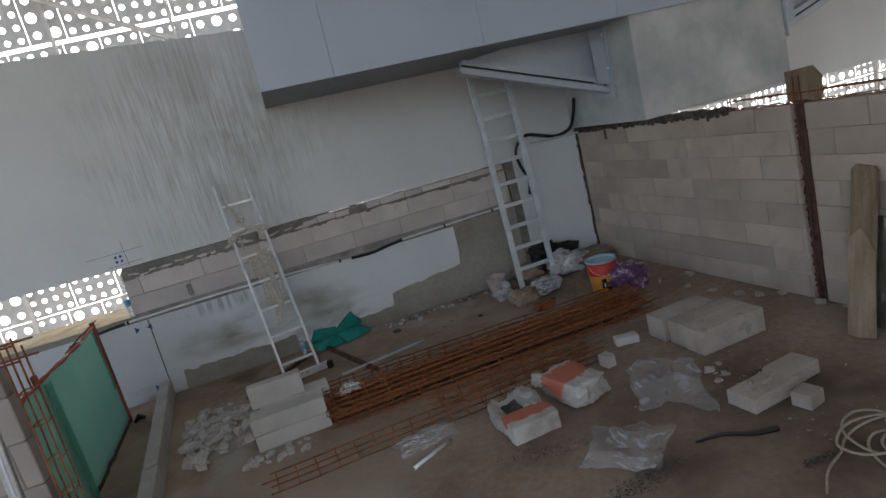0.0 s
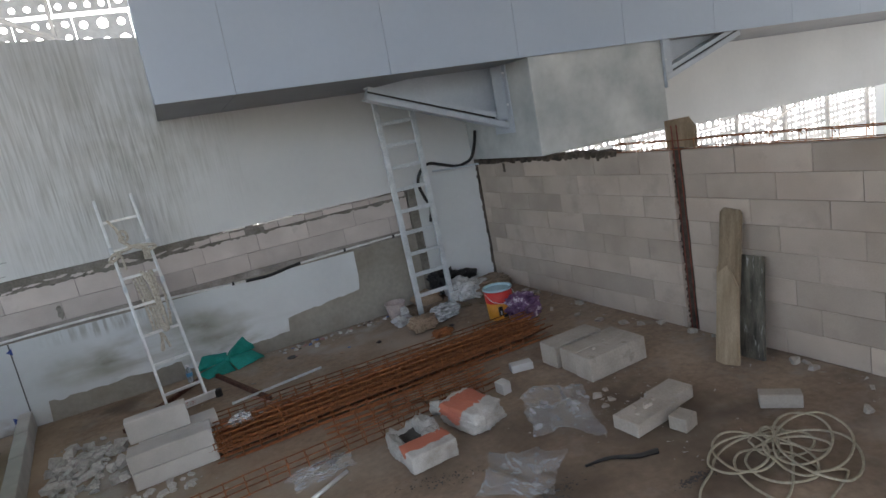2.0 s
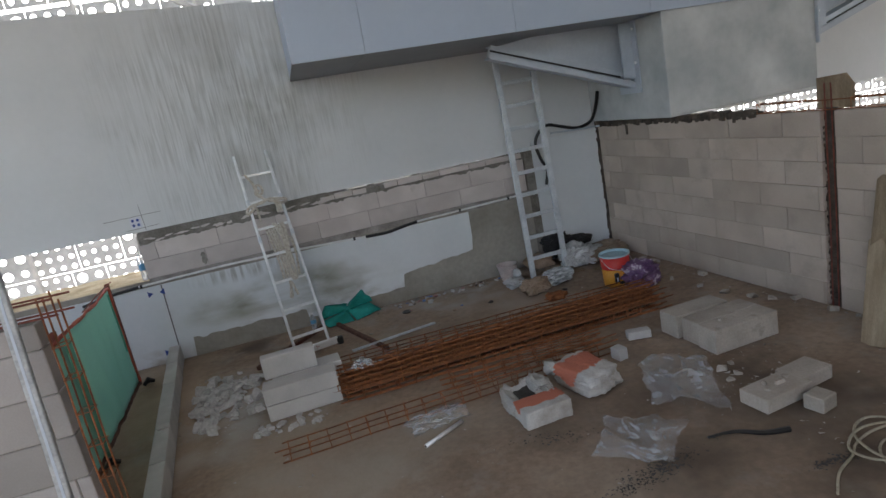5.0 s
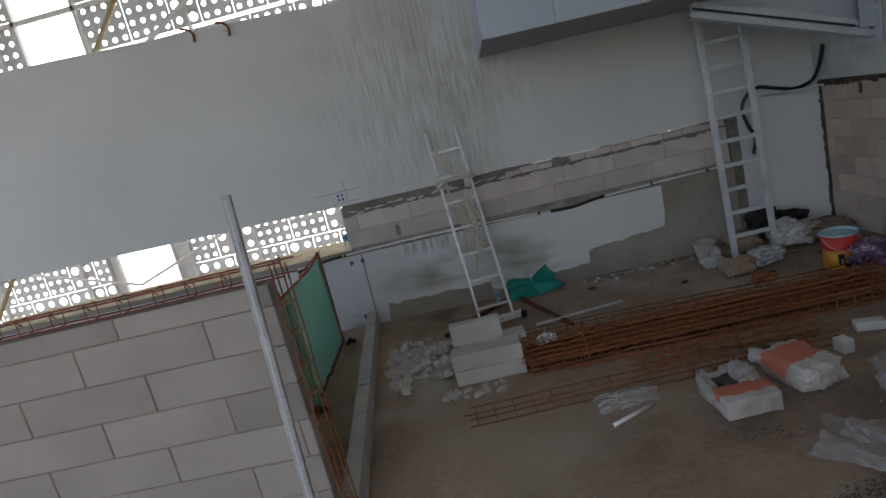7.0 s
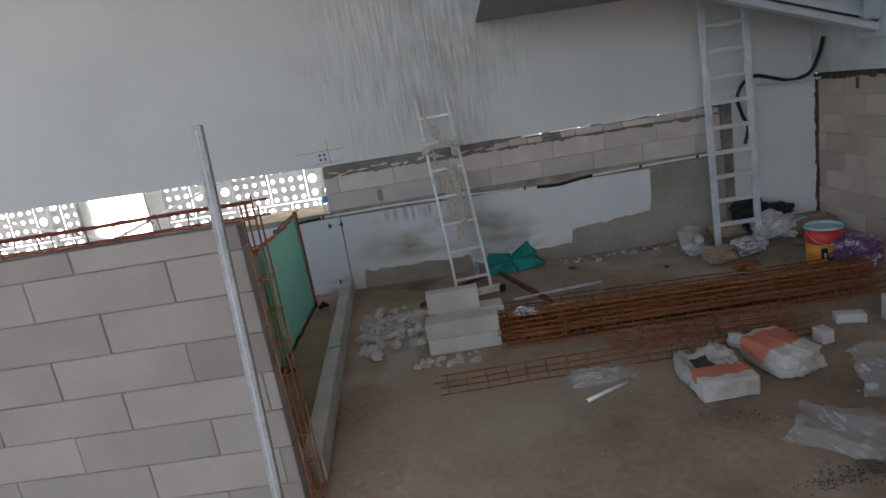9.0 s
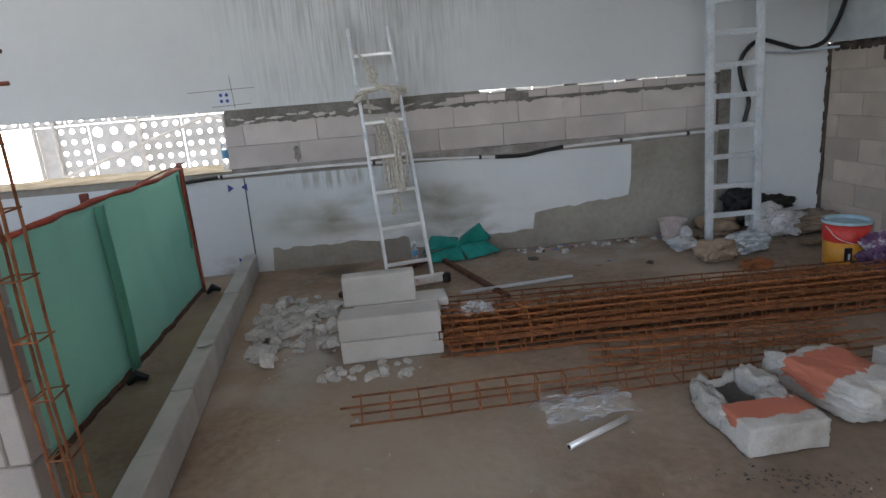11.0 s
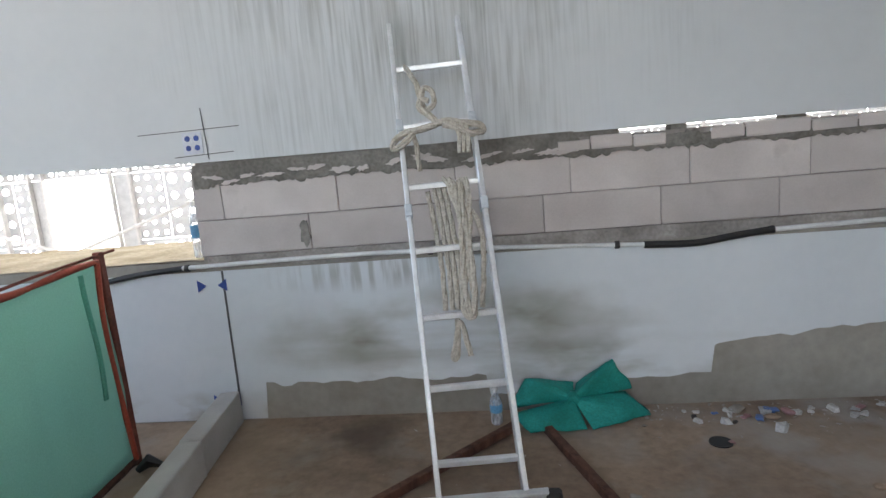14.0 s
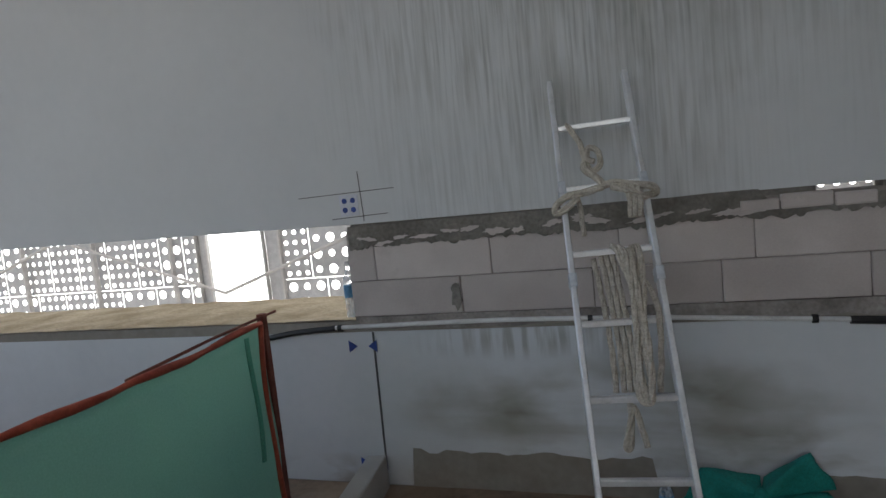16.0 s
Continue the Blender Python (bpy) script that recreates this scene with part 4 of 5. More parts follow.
for x, y, s in ((-1.45, 5.20, 0.19), (-1.17, 5.14, 0.18), (-1.3, 5.5, 0.08), (1.15, 3.35, 0.1), (1.2, 3.25, 0.08), (1.1, 3.2, 0.07), (1.27, 3.4, 0.06), (2.2, 4.6, 0.12), (2.15, 4.9, 0.1), (2.3, 4.35, 0.12), (2.38, 4.2, 0.1), (2.1, 5.3, 0.08), (2.2, 2.0, 0.09), (2.35, 1.9, 0.08), (2.5, 2.15, 0.06), (1.12, 2.9, 0.05), (1.08, 2.83, 0.045)):
    chunk(x, y, s, 0.1 if 1.05 < x < 1.14 and 2.7 < y < 2.95 else 0, x > 1)

bm = bm_new()
for i in range(1500):
    k = rng.random()
    if k < 0.35:
        x, y = rng.uniform(-3.0, -1.6), rng.triangular(4.3, 6.2, 5.0)
    elif k < 0.6:
        x, y = rng.uniform(-1.0, 2.3), 6.95 - abs(rng.gauss(0, 0.16))
    elif k < 0.72:
        x, y = rng.gauss(1.2, 0.3), rng.gauss(3.3, 0.3)
    elif k < 0.82:
        y = rng.uniform(1.5, 6.8)
        x = 2.30 + 0.067 * (7 - y) - abs(rng.gauss(0, 0.12))
    else:
        x, y = rng.uniform(-2.6, 2.4), rng.uniform(1.2, 6.8)
    s = rng.uniform(0.004, 0.013) if rng.random() < 0.85 else rng.uniform(0.012, 0.028)
    vs = [bm.verts.new((x + s * rng.uniform(-1, 1), y + s * rng.uniform(-1, 1), max(0, s * rng.uniform(0.1, 0.9)))) for _ in range(4)]
    for a, b, c in ((0, 1, 2), (0, 2, 3), (0, 3, 1), (1, 3, 2)):
        bm.faces.new((vs[a], vs[b], vs[c]))
bmesh.ops.recalc_face_normals(bm, faces=bm.faces[:])
solid("crumbs", bm, surf("crumb_mix", (0.20, 0.17, 0.14), (0.60, 0.57, 0.53), scale=2.5, fine=60, rough=0.95, bump=0.0), "scattered crumbs of concrete and dust on the floor", "crumbs", "stuff")


# ---- reinforcement ----
def cage_thing(length, label, size=0.105, r=0.006, step=0.15, group="rusty rebar cages", mat=None, jitter=0.004):
    """A rebar cage that lies along x: four bars held by square stirrups."""
    mat = mat or M_RUST
    cg = thing("rebar_cage", label, "rebar cage", group=group)
    h = size / 2
    crng = random.Random(int(length * 100))
    bm = tube(bm_new(), [(length * i / 8, crng.uniform(-jitter, jitter), crng.uniform(-jitter, jitter)) for i in range(9)], r, 5)
    me = mesh_of("bar", bm, mat)
    for y, z in ((-h, r), (h, r), (-h, size), (h, size)):
        ob = new("bar", me)
        ob.parent, ob.location = cg, (crng.uniform(-0.04, 0.04), y, z)
    bm = bm_new()
    e = h + r
    tube(bm, [(0, -e, 0), (0, e, 0.0), (0, e, size + r), (0, -e, size + r), (0, -e, 0.0)], r * 0.65, 4)
    tube(bm, [(0, -e, size + r), (0.01, -e + 0.03, size - 0.03)], r * 0.6, 4)
    me = mesh_of("stirrup", bm, mat)
    for k in range(int((length - 0.1) / step)):
        ob = new("stirrup", me)
        ob.parent, ob.matrix_local = cg, pose(0.08 + k * step + crng.uniform(-0.01, 0.01), 0, 0, 0, crng.uniform(-6, 6), crng.uniform(-4, 4))
    return cg


first = cage_thing(3.10, "rusty steel rebar cage bundled on the floor")
first.matrix_world = pose(-1.60, 4.685, 0.002, 0, 0, 1.0)
for y, z, dx, a in ((4.785, 0.002, 0.02, 0.9), (4.88, 0.002, -0.03, 0.9), (4.70, 0.116, 0.03, 0.9), (4.79, 0.116, -0.02, 0.8), (4.73, 0.055, 0.05, 1.3), (4.83, 0.05, 0.09, 0.7), (4.66, 0.004, 0.14, 1.0), (5.38, 0.002, -0.03, -1.6), (4.98, 0.002, 0.05, 0.6), (4.90, 0.07, 0.0, 0.8), (4.76, 0.085, -0.06, 1.1), (4.85, 0.13, 0.04, 0.6), (4.66, 0.09, 0.08, 1.2), (4.81, 0.03, 0.02, 1.0), (4.70, 0.03, 0.06, 0.8), (4.92, 0.035, -0.02, 0.7), (4.745, 0.14, 0.0, 1.0)):
    copy_thing(first, pose(-1.60 + dx, y, z, 0, 0, a))
lone = cage_thing(2.85, "rusty steel rebar cage lying alone on the floor")
lone.matrix_world = pose(-2.09, 4.0, 0.002, 0, 0, 3.0)
mid = cage_thing(1.45, "short rusty rebar cage beside the bundle")
mid.matrix_world = pose(-0.74, 4.36, 0.002, 0, 0, -4)
copy_thing(mid, pose(-0.70, 4.47, 0.002, 0, 0, -1.5))
M_STRAP = plain("orange_strap", (0.55, 0.20, 0.06), 0.7)
strap = solid("orange_strap", tube(bm_new(), curve_pts([(-1.02, 4.655, 0.03), (-1.02, 4.66, 0.13), (-1.03, 4.70, 0.225), (-1.06, 4.76, 0.237), (-1.1, 4.86, 0.23), (-1.16, 4.99, 0.1)], 6), 0.006, 6), M_STRAP, "orange strap tied round the rebar bundle", "strap", "", smooth=True)

# column cage at the end of the passage wall and bond-beam cages on the walls
col = cage_thing(1.76, "upright rusty rebar cage at the end of the block wall", 0.068, 0.005, 0.18)
col.matrix_world = Matrix.Translation((-2.705, 2.925, 0.0)) @ pose(0, 0, 0, 0, -90, 0)
beam = cage_thing(3.85, "red-brown rebar cage lying along the top of the block wall", 0.085, 0.006, 0.2, "wall top cages", M_REDRUST)
beam.matrix_world = pose(-6.52, 2.92, 1.66, 0, 0, 0)
rail = cage_thing(5.6, "rusty rebar cage lying along the top of the side wall", 0.08, 0.005, 0.22, "wall top cages")
rail.matrix_world = WR @ pose(2.5, 0.055, 1.652, 0, 0, 0)

M_WOOD = surf("dusty_formwork_wood", (0.19, 0.135, 0.085), (0.33, 0.25, 0.17), scale=3, fine=50, rough=0.9, bump=0.4, stretch=(6, 6, 1))
M_OLDWOOD = surf("dark_stained_wood", (0.05, 0.045, 0.037), (0.17, 0.155, 0.125), scale=4, fine=40, rough=0.9, bump=0.4, stretch=(5, 5, 1), spots=((0.40, 0.39, 0.36), 7, 0.58, 0.66))
M_PALEWOOD = surf("pale_dusty_wood", (0.30, 0.222, 0.145), (0.44, 0.345, 0.24), scale=3, fine=50, rough=0.9, bump=0.4, stretch=(6, 6, 1))
M_REDWOOD = surf("red_brown_board", (0.07, 0.03, 0.02), (0.16, 0.075, 0.05), scale=5, fine=60, rough=0.9, bump=0.4, stretch=(6, 6, 1))
stiff = thing("wall_stiffener", "dark gap in the block wall with rusty bars and raw concrete", "wall post")
stiff.matrix_world = WR
bm = bm_new()
prng = random.Random(77)
for k in range(70):
    z = k * 0.0238
    box(bm, P0 + prng.uniform(-0.004, 0.014), P1 - prng.uniform(-0.004, 0.014), 0.025 + prng.uniform(0, 0.015), 0.10, z, z + 0.0245, None, 0.002)
part("fill", bm, M_DARKMORTAR, stiff)
for u in (P0 + 0.035, P1 - 0.035):
    part("bar", tube(bm_new(), [(u, 0.016, 0.0), (u + 0.01, 0.014, 0.9), (u, 0.016, 1.86)], 0.006, 6), M_REDRUST, stiff)
bm = prism(bm_new(), [(P0 - 0.06, 1.665), (P1 + 0.11, 1.655), (P1 + 0.115, 1.83), (P1 + 0.05, 1.915), (P0 - 0.06, 1.90)], 0.05, 0.08)
bm2 = part("board", bm, M_WOOD, stiff, "wooden board end above the gap")

# ---- planks, pole, bars ----
def plank(label, foot, head, width, thick, outline, mat, up):
    """A leaning plank: outline is (across, along) in shares of width and length."""
    foot, head = Vector(foot), Vector(head)
    d = (head - foot).normalized()
    s = (Vector(up) - d * Vector(up).dot(d)).normalized()
    n = d.cross(s)
    m = Matrix((s, n, d)).transposed().to_4x4()
    m.translation = foot
    L = (head - foot).length
    bm = prism(bm_new(), [(a * width, b * L) for a, b in outline], -thick / 2, thick / 2)
    bmesh.ops.bevel(bm, geom=bm.edges[:], offset=0.003, segments=1, affect="EDGES")
    return solid("wooden_plank", bm, mat, label, "plank", "", at=m, group="planks on the side wall")


plank("long dusty plank leaning on the block wall", (2.34, 3.17, 0.0), (2.585, 3.22, 1.17), 0.2, 0.025, [(-0.5, 0), (0.5, 0), (0.5, 0.97), (0.3, 1.0), (-0.4, 0.985), (-0.5, 0.96)], M_WOOD, (0, 1, 0))
plank("dusty plank with a pointed sawn end leaning on others", (2.19, 3.04, 0.0), (2.50, 3.22, 0.74), 0.23, 0.025, [(-0.5, 0), (0.5, 0), (0.5, 0.96), (0.25, 1.0), (0.02, 0.98), (-0.45, 0.74)], M_PALEWOOD, (0.15, 1, 0))
plank("dark stained plank with white splashes against the wall", (2.40, 2.98, 0.0), (2.575, 3.06, 0.80), 0.22, 0.03, [(-0.5, 0), (0.5, 0), (0.5, 1.0), (-0.5, 0.985)], M_OLDWOOD, (0.05, 1, 0))

pole = thing("metal_pole", "grey metal profile pole leaning on the block wall", "pole")
part("profile", bar_between(bm_new(), (-2.78, 2.45, 0.0), (-2.845, 2.80, 2.15), 0.05, 0.03, 0.004, up=(0, 1, 0)), M_POLE, pole)
part("slot", bar_between(bm_new(), (-2.78, 2.437, 0.02), (-2.845, 2.781, 2.13), 0.012, 0.004, up=(0, 1, 0)), M_STEEL, pole)


def floor_bar(label, a, b, w, h, mat, name, cat, group=""):
    ob = thing(name, label, cat, group=group)
    part("tube", bar_between(bm_new(), a, b, w, h, 0.003), mat, ob)
    d = (Vector(b) - Vector(a)).normalized()
    # no real hollow: a black end face stands for the shade inside
    part("hollow_end", bar_between(bm_new(), Vector(b) - d * 0.01, Vector(b) + d * 0.001, w * 0.75, h * 0.75), M_DARK, ob, "black end face for the shade inside the hollow")
    return ob


floor_bar("brown rusty square steel tube lying on the floor", (-2.33, 5.96, 0.022), (-1.60, 6.74, 0.03), 0.042, 0.042, M_REDWOOD, "steel_tube", "steel tube", "brown steel tubes")
floor_bar("brown rusty square steel tube lying on the floor", (-1.46, 6.78, 0.022), (-1.02, 5.53, 0.022), 0.042, 0.042, M_REDWOOD, "steel_tube", "steel tube", "brown steel tubes")
floor_bar("grey aluminium profile resting across a steel tube", (-1.36, 5.655, 0.05), (-0.43, 5.90, 0.016), 0.028, 0.02, M_GREYL, "aluminium_profile", "profile")
pp = thing("pipe_stub", "short grey pipe offcut on the floor", "pipe")
part("tube", tube(bm_new(), [(-1.08, 3.565, 0.02), (-0.76, 3.745, 0.02)], 0.015, 12), M_ALU, pp, smooth=True)
# black disc for the shaded bore of the pipe
part("hollow_end", tube(bm_new(), [(-1.0815, 3.5642, 0.02), (-1.078, 3.566, 0.02)], 0.011, 12), M_DARK, pp, "black end face for the shade inside the hollow")
solid("wood_strip", bar_between(bm_new(), (-1.17, 5.62, 0.06), (-1.02, 5.33, 0.05), 0.03, 0.012, 0.002), plain("pink_painted_wood", (0.42, 0.25, 0.21), 0.8), "thin pinkish wooden strip on the rebar", "wood strip", "")
solid("charred_stick", tube(bm_new(), curve_pts([(0.52, 2.70, 0.012), (0.68, 2.66, 0.02), (0.82, 2.57, 0.014), (0.96, 2.53, 0.012)], 5), 0.014, 6, lambda t: 0.6 + 0.8 * t), M_DARK, "charred dark stick lying on the floor", "stick", "")

# ---- net fence ----
NA, NB = Vector((-3.61, 6.50, 0)), Vector((-3.412, 3.01, 0))
fence = thing("net_fence", "green shade-net fence with an orange-red top band", "fence")
bm = bm_new()
cols, rows = 60, 14
grid = []
for i in range(cols + 1):
    t = i / cols
    p = NA.lerp(NB, t)
    hgt = 1.105 - 0.015 * math.sin(math.pi * ((t * 2.1) % 1.0)) + 0.012 * noise.noise(Vector((t * 9, 0, 0)))
    row = []
    for j in range(rows + 1):
        s = j / rows
        z = 0.03 + (hgt - 0.03) * s
        bulge = 0.035 * math.sin(math.pi * s) * noise.noise(Vector((t * 7, s * 1.5, 3))) + 0.02 * noise.noise(Vector((t * 22, s * 2, 1)))
        row.append(bm.verts.new((p.x + bulge, p.y, z)))
    grid.append(row)
for i in range(cols):
    for j in range(rows):
        bm.faces.new((grid[i][j], grid[i + 1][j], grid[i + 1][j + 1], grid[i][j + 1]))
bandline = [(row[-1].co.x + 0.006, row[-1].co.y, row[-1].co.z) for row in grid]
footline = [(row[0].co.x + 0.006, row[0].co.y, 0.028) for row in grid]
net = part("net", bm, M_NET, fence, smooth=True)
sol = net.modifiers.new("thickness", "SOLIDIFY")
sol.thickness = 0.004
part("top_band", tube(bm_new(), bandline, 0.014, 6, lambda t: 0.8 + 0.5 * abs(math.sin(t * 23))), M_NETBAND, fence, "crumpled orange-red band", smooth=True)
part("bottom_band", tube(bm_new(), footline, 0.02, 5), M_REDWOOD, fence, "dirty red-brown band")
for t, dx in ((0.0, 0.0), (0.47, -0.045), (1.0, 0.0)):
    p = NA.lerp(NB, t)
    part("post", bar_between(bm_new(), (p.x + dx, p.y + 0.01, 0), (p.x + dx, p.y + 0.01, 1.15), 0.04, 0.04, 0.004, up=(0, 1, 0)), M_REDRUST, fence, "red-brown steel post")
for y0, w, reach, z0 in ((4.80, 0.02, 0.02, 0.04), (6.30, 0.006, 0.01, 0.45)):
    bm = bm_new()
    fx = NA.lerp(NB, (6.5 - y0) / 3.49).x
    strip = [[bm.verts.new((fx + 0.034 + reach * math.sin(math.pi * i / 6), y0 + w * i + 0.012 * math.sin(j * 0.35), z0 + (1.075 - z0) / 14 * j)) for i in range(7)] for j in range(15)]
    for a, b in zip(strip, strip[1:]):
        for i in range(6):
            bm.faces.new((a[i], a[i + 1], b[i + 1], b[i]))
    fold = part("net_fold", bm, M_NETFOLD, fence, "darker doubled fold of net", smooth=True)
    fold.modifiers.new("thickness", "SOLIDIFY").thickness = 0.004
part("side_band", tube(bm_new(), curve_pts([(NA.x + 0.03, NA.y - 0.03, 0.05), (NA.x + 0.02, NA.y - 0.05, 0.45), (NA.x + 0.016, NA.y - 0.06, 0.8), (NA.x + 0.02, NA.y - 0.035, 1.1)], 5), 0.014, 6), M_NETBAND, fence)
part("rod", tube(bm_new(), [(NA.x + 0.01, NA.y + 0.12, 1.14), (NA.x + 0.015, NA.y - 0.4, 1.125), (NA.x + 0.03, NA.y - 0.9, 1.10)], 0.007, 6), M_REDRUST, fence, "thin dark rod along the top")
for x, y in ((-3.42, 4.72), (-3.5, 6.45)):
    chunk_dark = solid("dark_clod", tube(bm_new(), [(x - 0.05, y - 0.03, 0.01), (x, y, 0.05), (x + 0.06, y + 0.01, 0.02)], 0.035, 6, lambda t: 0.5 + math.sin(3.14 * t) * 0.6), M_DARK, "dark clod at the foot of the net fence", "clod", "")


# ---- bags, sheets, cloth ----
def crumple(size, seed, cuts=5, rough=0.35):
    """A crumpled closed lump, flat at the bottom."""
    bm = bm_new()
    bmesh.ops.create_icosphere(bm, subdivisions=cuts, radius=1.0)
    off = Vector((seed * 3.7, seed * 1.3, seed))
    for v in bm.verts:
        c = v.co.copy()
        q = Vector(math.copysign(abs(a) ** 0.72, a) for a in c)
        k = 1 + rough * (0.9 * noise.noise(c * 1.9 + off) + 0.55 * (0.5 - 2 * abs(noise.noise(c * 3.6 + off))) + 0.4 * (0.4 - 2 * abs(noise.noise(c * 7.5 + off))) + 0.15 * noise.noise(c * 15 + off))
        v.co = Vector((q.x * size[0] / 2 * k, q.y * size[1] / 2 * k, max(0.0, size[2] * (0.5 + 0.5 * q.z * k))))
    return bm


def crumpled(name, label, cat, at, size, mat, seed, turn=0.0, cuts=5, rough=0.35, group=""):
    return solid(name, crumple(size, seed, cuts, rough), mat, label, cat, "", at=pose(*at, 0, 0, turn), smooth=True, group=group)


def sheet(name, label, cat, at, size, mat, seed, turn=0.0, height=0.12, n=34, group="", drop=0.4, soft=False):
    """A crumpled sheet lying in folds on the floor."""
    off = Vector((seed * 2.1, seed * 5.3, 0))
    bm = bm_new()
    bmesh.ops.create_grid(bm, x_segments=n, y_segments=n, size=0.5)
    for v in bm.verts:
        c = v.co.copy()
        ang = math.atan2(c.y, c.x)
        edge = 1 + 0.35 * noise.noise(Vector((math.cos(ang), math.sin(ang), seed)) * 1.6) + 0.12 * noise.noise(Vector((math.cos(ang) * 5, math.sin(ang) * 5, seed)))
        p = Vector((c.x * size[0] * edge, c.y * size[1] * edge, 0))
        fold = 1 - abs(noise.noise(c * (1.9 if soft else 3.2) + off)) * 2.2
        crease = 1 - abs(noise.noise(c * 8.5 + off)) * 2.0
        p.z = max(0.003, height * (max(0, fold) * 0.6 + max(0, crease) * (0.07 if soft else 0.3)) * max(0, 1 - (c.length / 0.62) ** 2 * drop * 2))
        v.co = p
    return solid(name, bm, mat, label, cat, "", at=pose(*at, 0, 0, turn), smooth=soft, group=group)


M_BAGW = surf("white_woven_sack", (0.36, 0.35, 0.325), (0.53, 0.52, 0.495), scale=5, fine=120, rough=0.7, bump=0.4, spots=((0.30, 0.265, 0.23), 5, 0.52, 0.72))
M_CEMENT = surf("cement_powder", (0.05, 0.048, 0.045), (0.10, 0.097, 0.09), scale=8, fine=70, rough=1.0, bump=0.5)
M_PLASTIC = film("clear_plastic_sheet", (0.60, 0.62, 0.64), 0.32, 0.2)
M_TEAL = surf("teal_green_net_cloth", (0.0, 0.20, 0.17), (0.01, 0.31, 0.265), scale=6, fine=90, rough=0.75, bump=0.4)

M_SACK = sack_print("printed_sack", (0.55, 0.535, 0.51), (0.50, 0.16, 0.10), ((-0.05, 0.195, 0.125), (-0.30, -0.10, 0.09)))
M_SACKEND = sack_print("printed_sack_end", (0.55, 0.535, 0.51), (0.50, 0.16, 0.10), ((-0.3, 0.145, 0.15),))


def pillow(size, seed, square=0.7, wrinkle=0.06):
    """A filled sack: a rounded box, flat below, with wrinkles and dented sides."""
    bm = bm_new()
    bmesh.ops.create_icosphere(bm, subdivisions=5, radius=1.0)
    off = Vector((seed * 2.3, seed * 1.7, seed))
    for v in bm.verts:
        c = v.co.normalized()
        q = c.lerp(c / max(abs(a) for a in c), square)
        k = 1 + wrinkle * (noise.noise(c * 1.6 + off) + 0.7 * abs(noise.noise(c * 4.5 + off)) + 0.5 * noise.noise(c * 10 + off))
        sag = 1 - 0.10 * (1 - min(1, abs(c.x))) * noise.noise(c * 1.1 + off)
        v.co = Vector((q.x * size[0] / 2 * k, q.y * size[1] / 2 * k, max(0.0, size[2] * (0.5 + 0.5 * q.z * k * sag))))
    return bm


full = thing("cement_bag", "full white and orange-red cement bag lying flat", "bag", (0.25, 3.745, 0.0), -76, "cement bags")
part("sack", pillow((0.47, 0.33, 0.19), 3, 0.6, 0.15), M_SACK, full, smooth=True)
part("tied_corner", crumple((0.13, 0.10, 0.11), 6, 4, 0.3), M_BAGW, full, smooth=True).matrix_local = pose(-0.22, -0.14, 0.07, 0, 0, 20)

# the torn-open bag: a square closed end, a torn rim and dark cement inside
openbag = thing("open_cement_bag", "torn-open cement bag with dark cement powder inside", "bag", (-0.23, 3.65, 0.0), -86, "cement bags")
bm = bm_new()
rings = []
N = 72
for level, (grow, z) in enumerate(((0.98, 0.0), (1.02, 0.05), (1.0, 0.10), (0.95, 0.135), (0.90, 0.10), (0.87, 0.05))):
    ring = []
    for i in range(N):
        a = 2 * math.pi * i / N
        c, t = math.cos(a), math.sin(a)
        f = 1 / max(abs(c), abs(t))
        q = (c * (0.25 + 0.75 * f) * 0.245, t * (0.25 + 0.75 * f) * 0.175)
        w = noise.noise(Vector((c * 2.4, t * 2.4, level * 0.35)))
        jag = noise.noise(Vector((c * 6.5, t * 6.5, 4.0)))
        rise = 1 + (0.3 * w + 0.35 * jag - 0.15 if 1 < level < 4 else 0)
        ring.append(bm.verts.new((q[0] * grow * (1 + 0.05 * w + 0.03 * jag), q[1] * grow * (1 + 0.07 * w + 0.05 * jag), max(0, z * rise))))
    rings.append(ring)
for a, b in zip(rings, rings[1:]):
    for i in range(N):
        bm.faces.new((a[i], a[(i + 1) % N], b[(i + 1) % N], b[i]))
part("skin", bm, M_BAGW, openbag, "torn outer skin", smooth=True)
part("closed_end", pillow((0.23, 0.37, 0.135), 23, 0.86, 0.05), M_SACKEND, openbag, "printed square end of the bag", smooth=True).matrix_local = pose(0.155, 0, 0)
for x, y, sx, sy, sz, turn in ((-0.14, 0.13, 0.22, 0.13, 0.15, 12), (-0.06, -0.15, 0.3, 0.09, 0.13, -4), (0.03, 0.10, 0.14, 0.12, 0.145, 40)):
    part("torn_flap", crumple((sx, sy, sz), int(sx * 100), 4, 0.35), M_BAGW, openbag, "crumpled white flap of the tear", smooth=True).matrix_local = pose(x, y, 0, 0, 0, turn)
bm = bm_new()
bmesh.ops.create_grid(bm, x_segments=16, y_segments=12, size=0.5)
for v in bm.verts:
    v.co = Vector((v.co.x * 0.43 - 0.02, v.co.y * 0.30, 0.085 + 0.03 * noise.noise(v.co * 5) - 0.03 * (1 - v.co.length)))
part("cement", bm, M_CEMENT, openbag, "dark grey cement powder", smooth=True)

sheet("plastic_sheet", "crumpled clear plastic sheet lying on the floor", "plastic sheet", (0.78, 3.36, 0.0), (0.50, 0.66), M_PLASTIC, 1, -25, 0.24, group="plastic sheets", drop=0.3, soft=True)
sheet("plastic_sheet", "crumpled clear plastic sheet lying on the floor", "plastic sheet", (0.19, 2.93, 0.0), (0.50, 0.46), M_PLASTIC, 2, -40, 0.14, group="plastic sheets", soft=True)
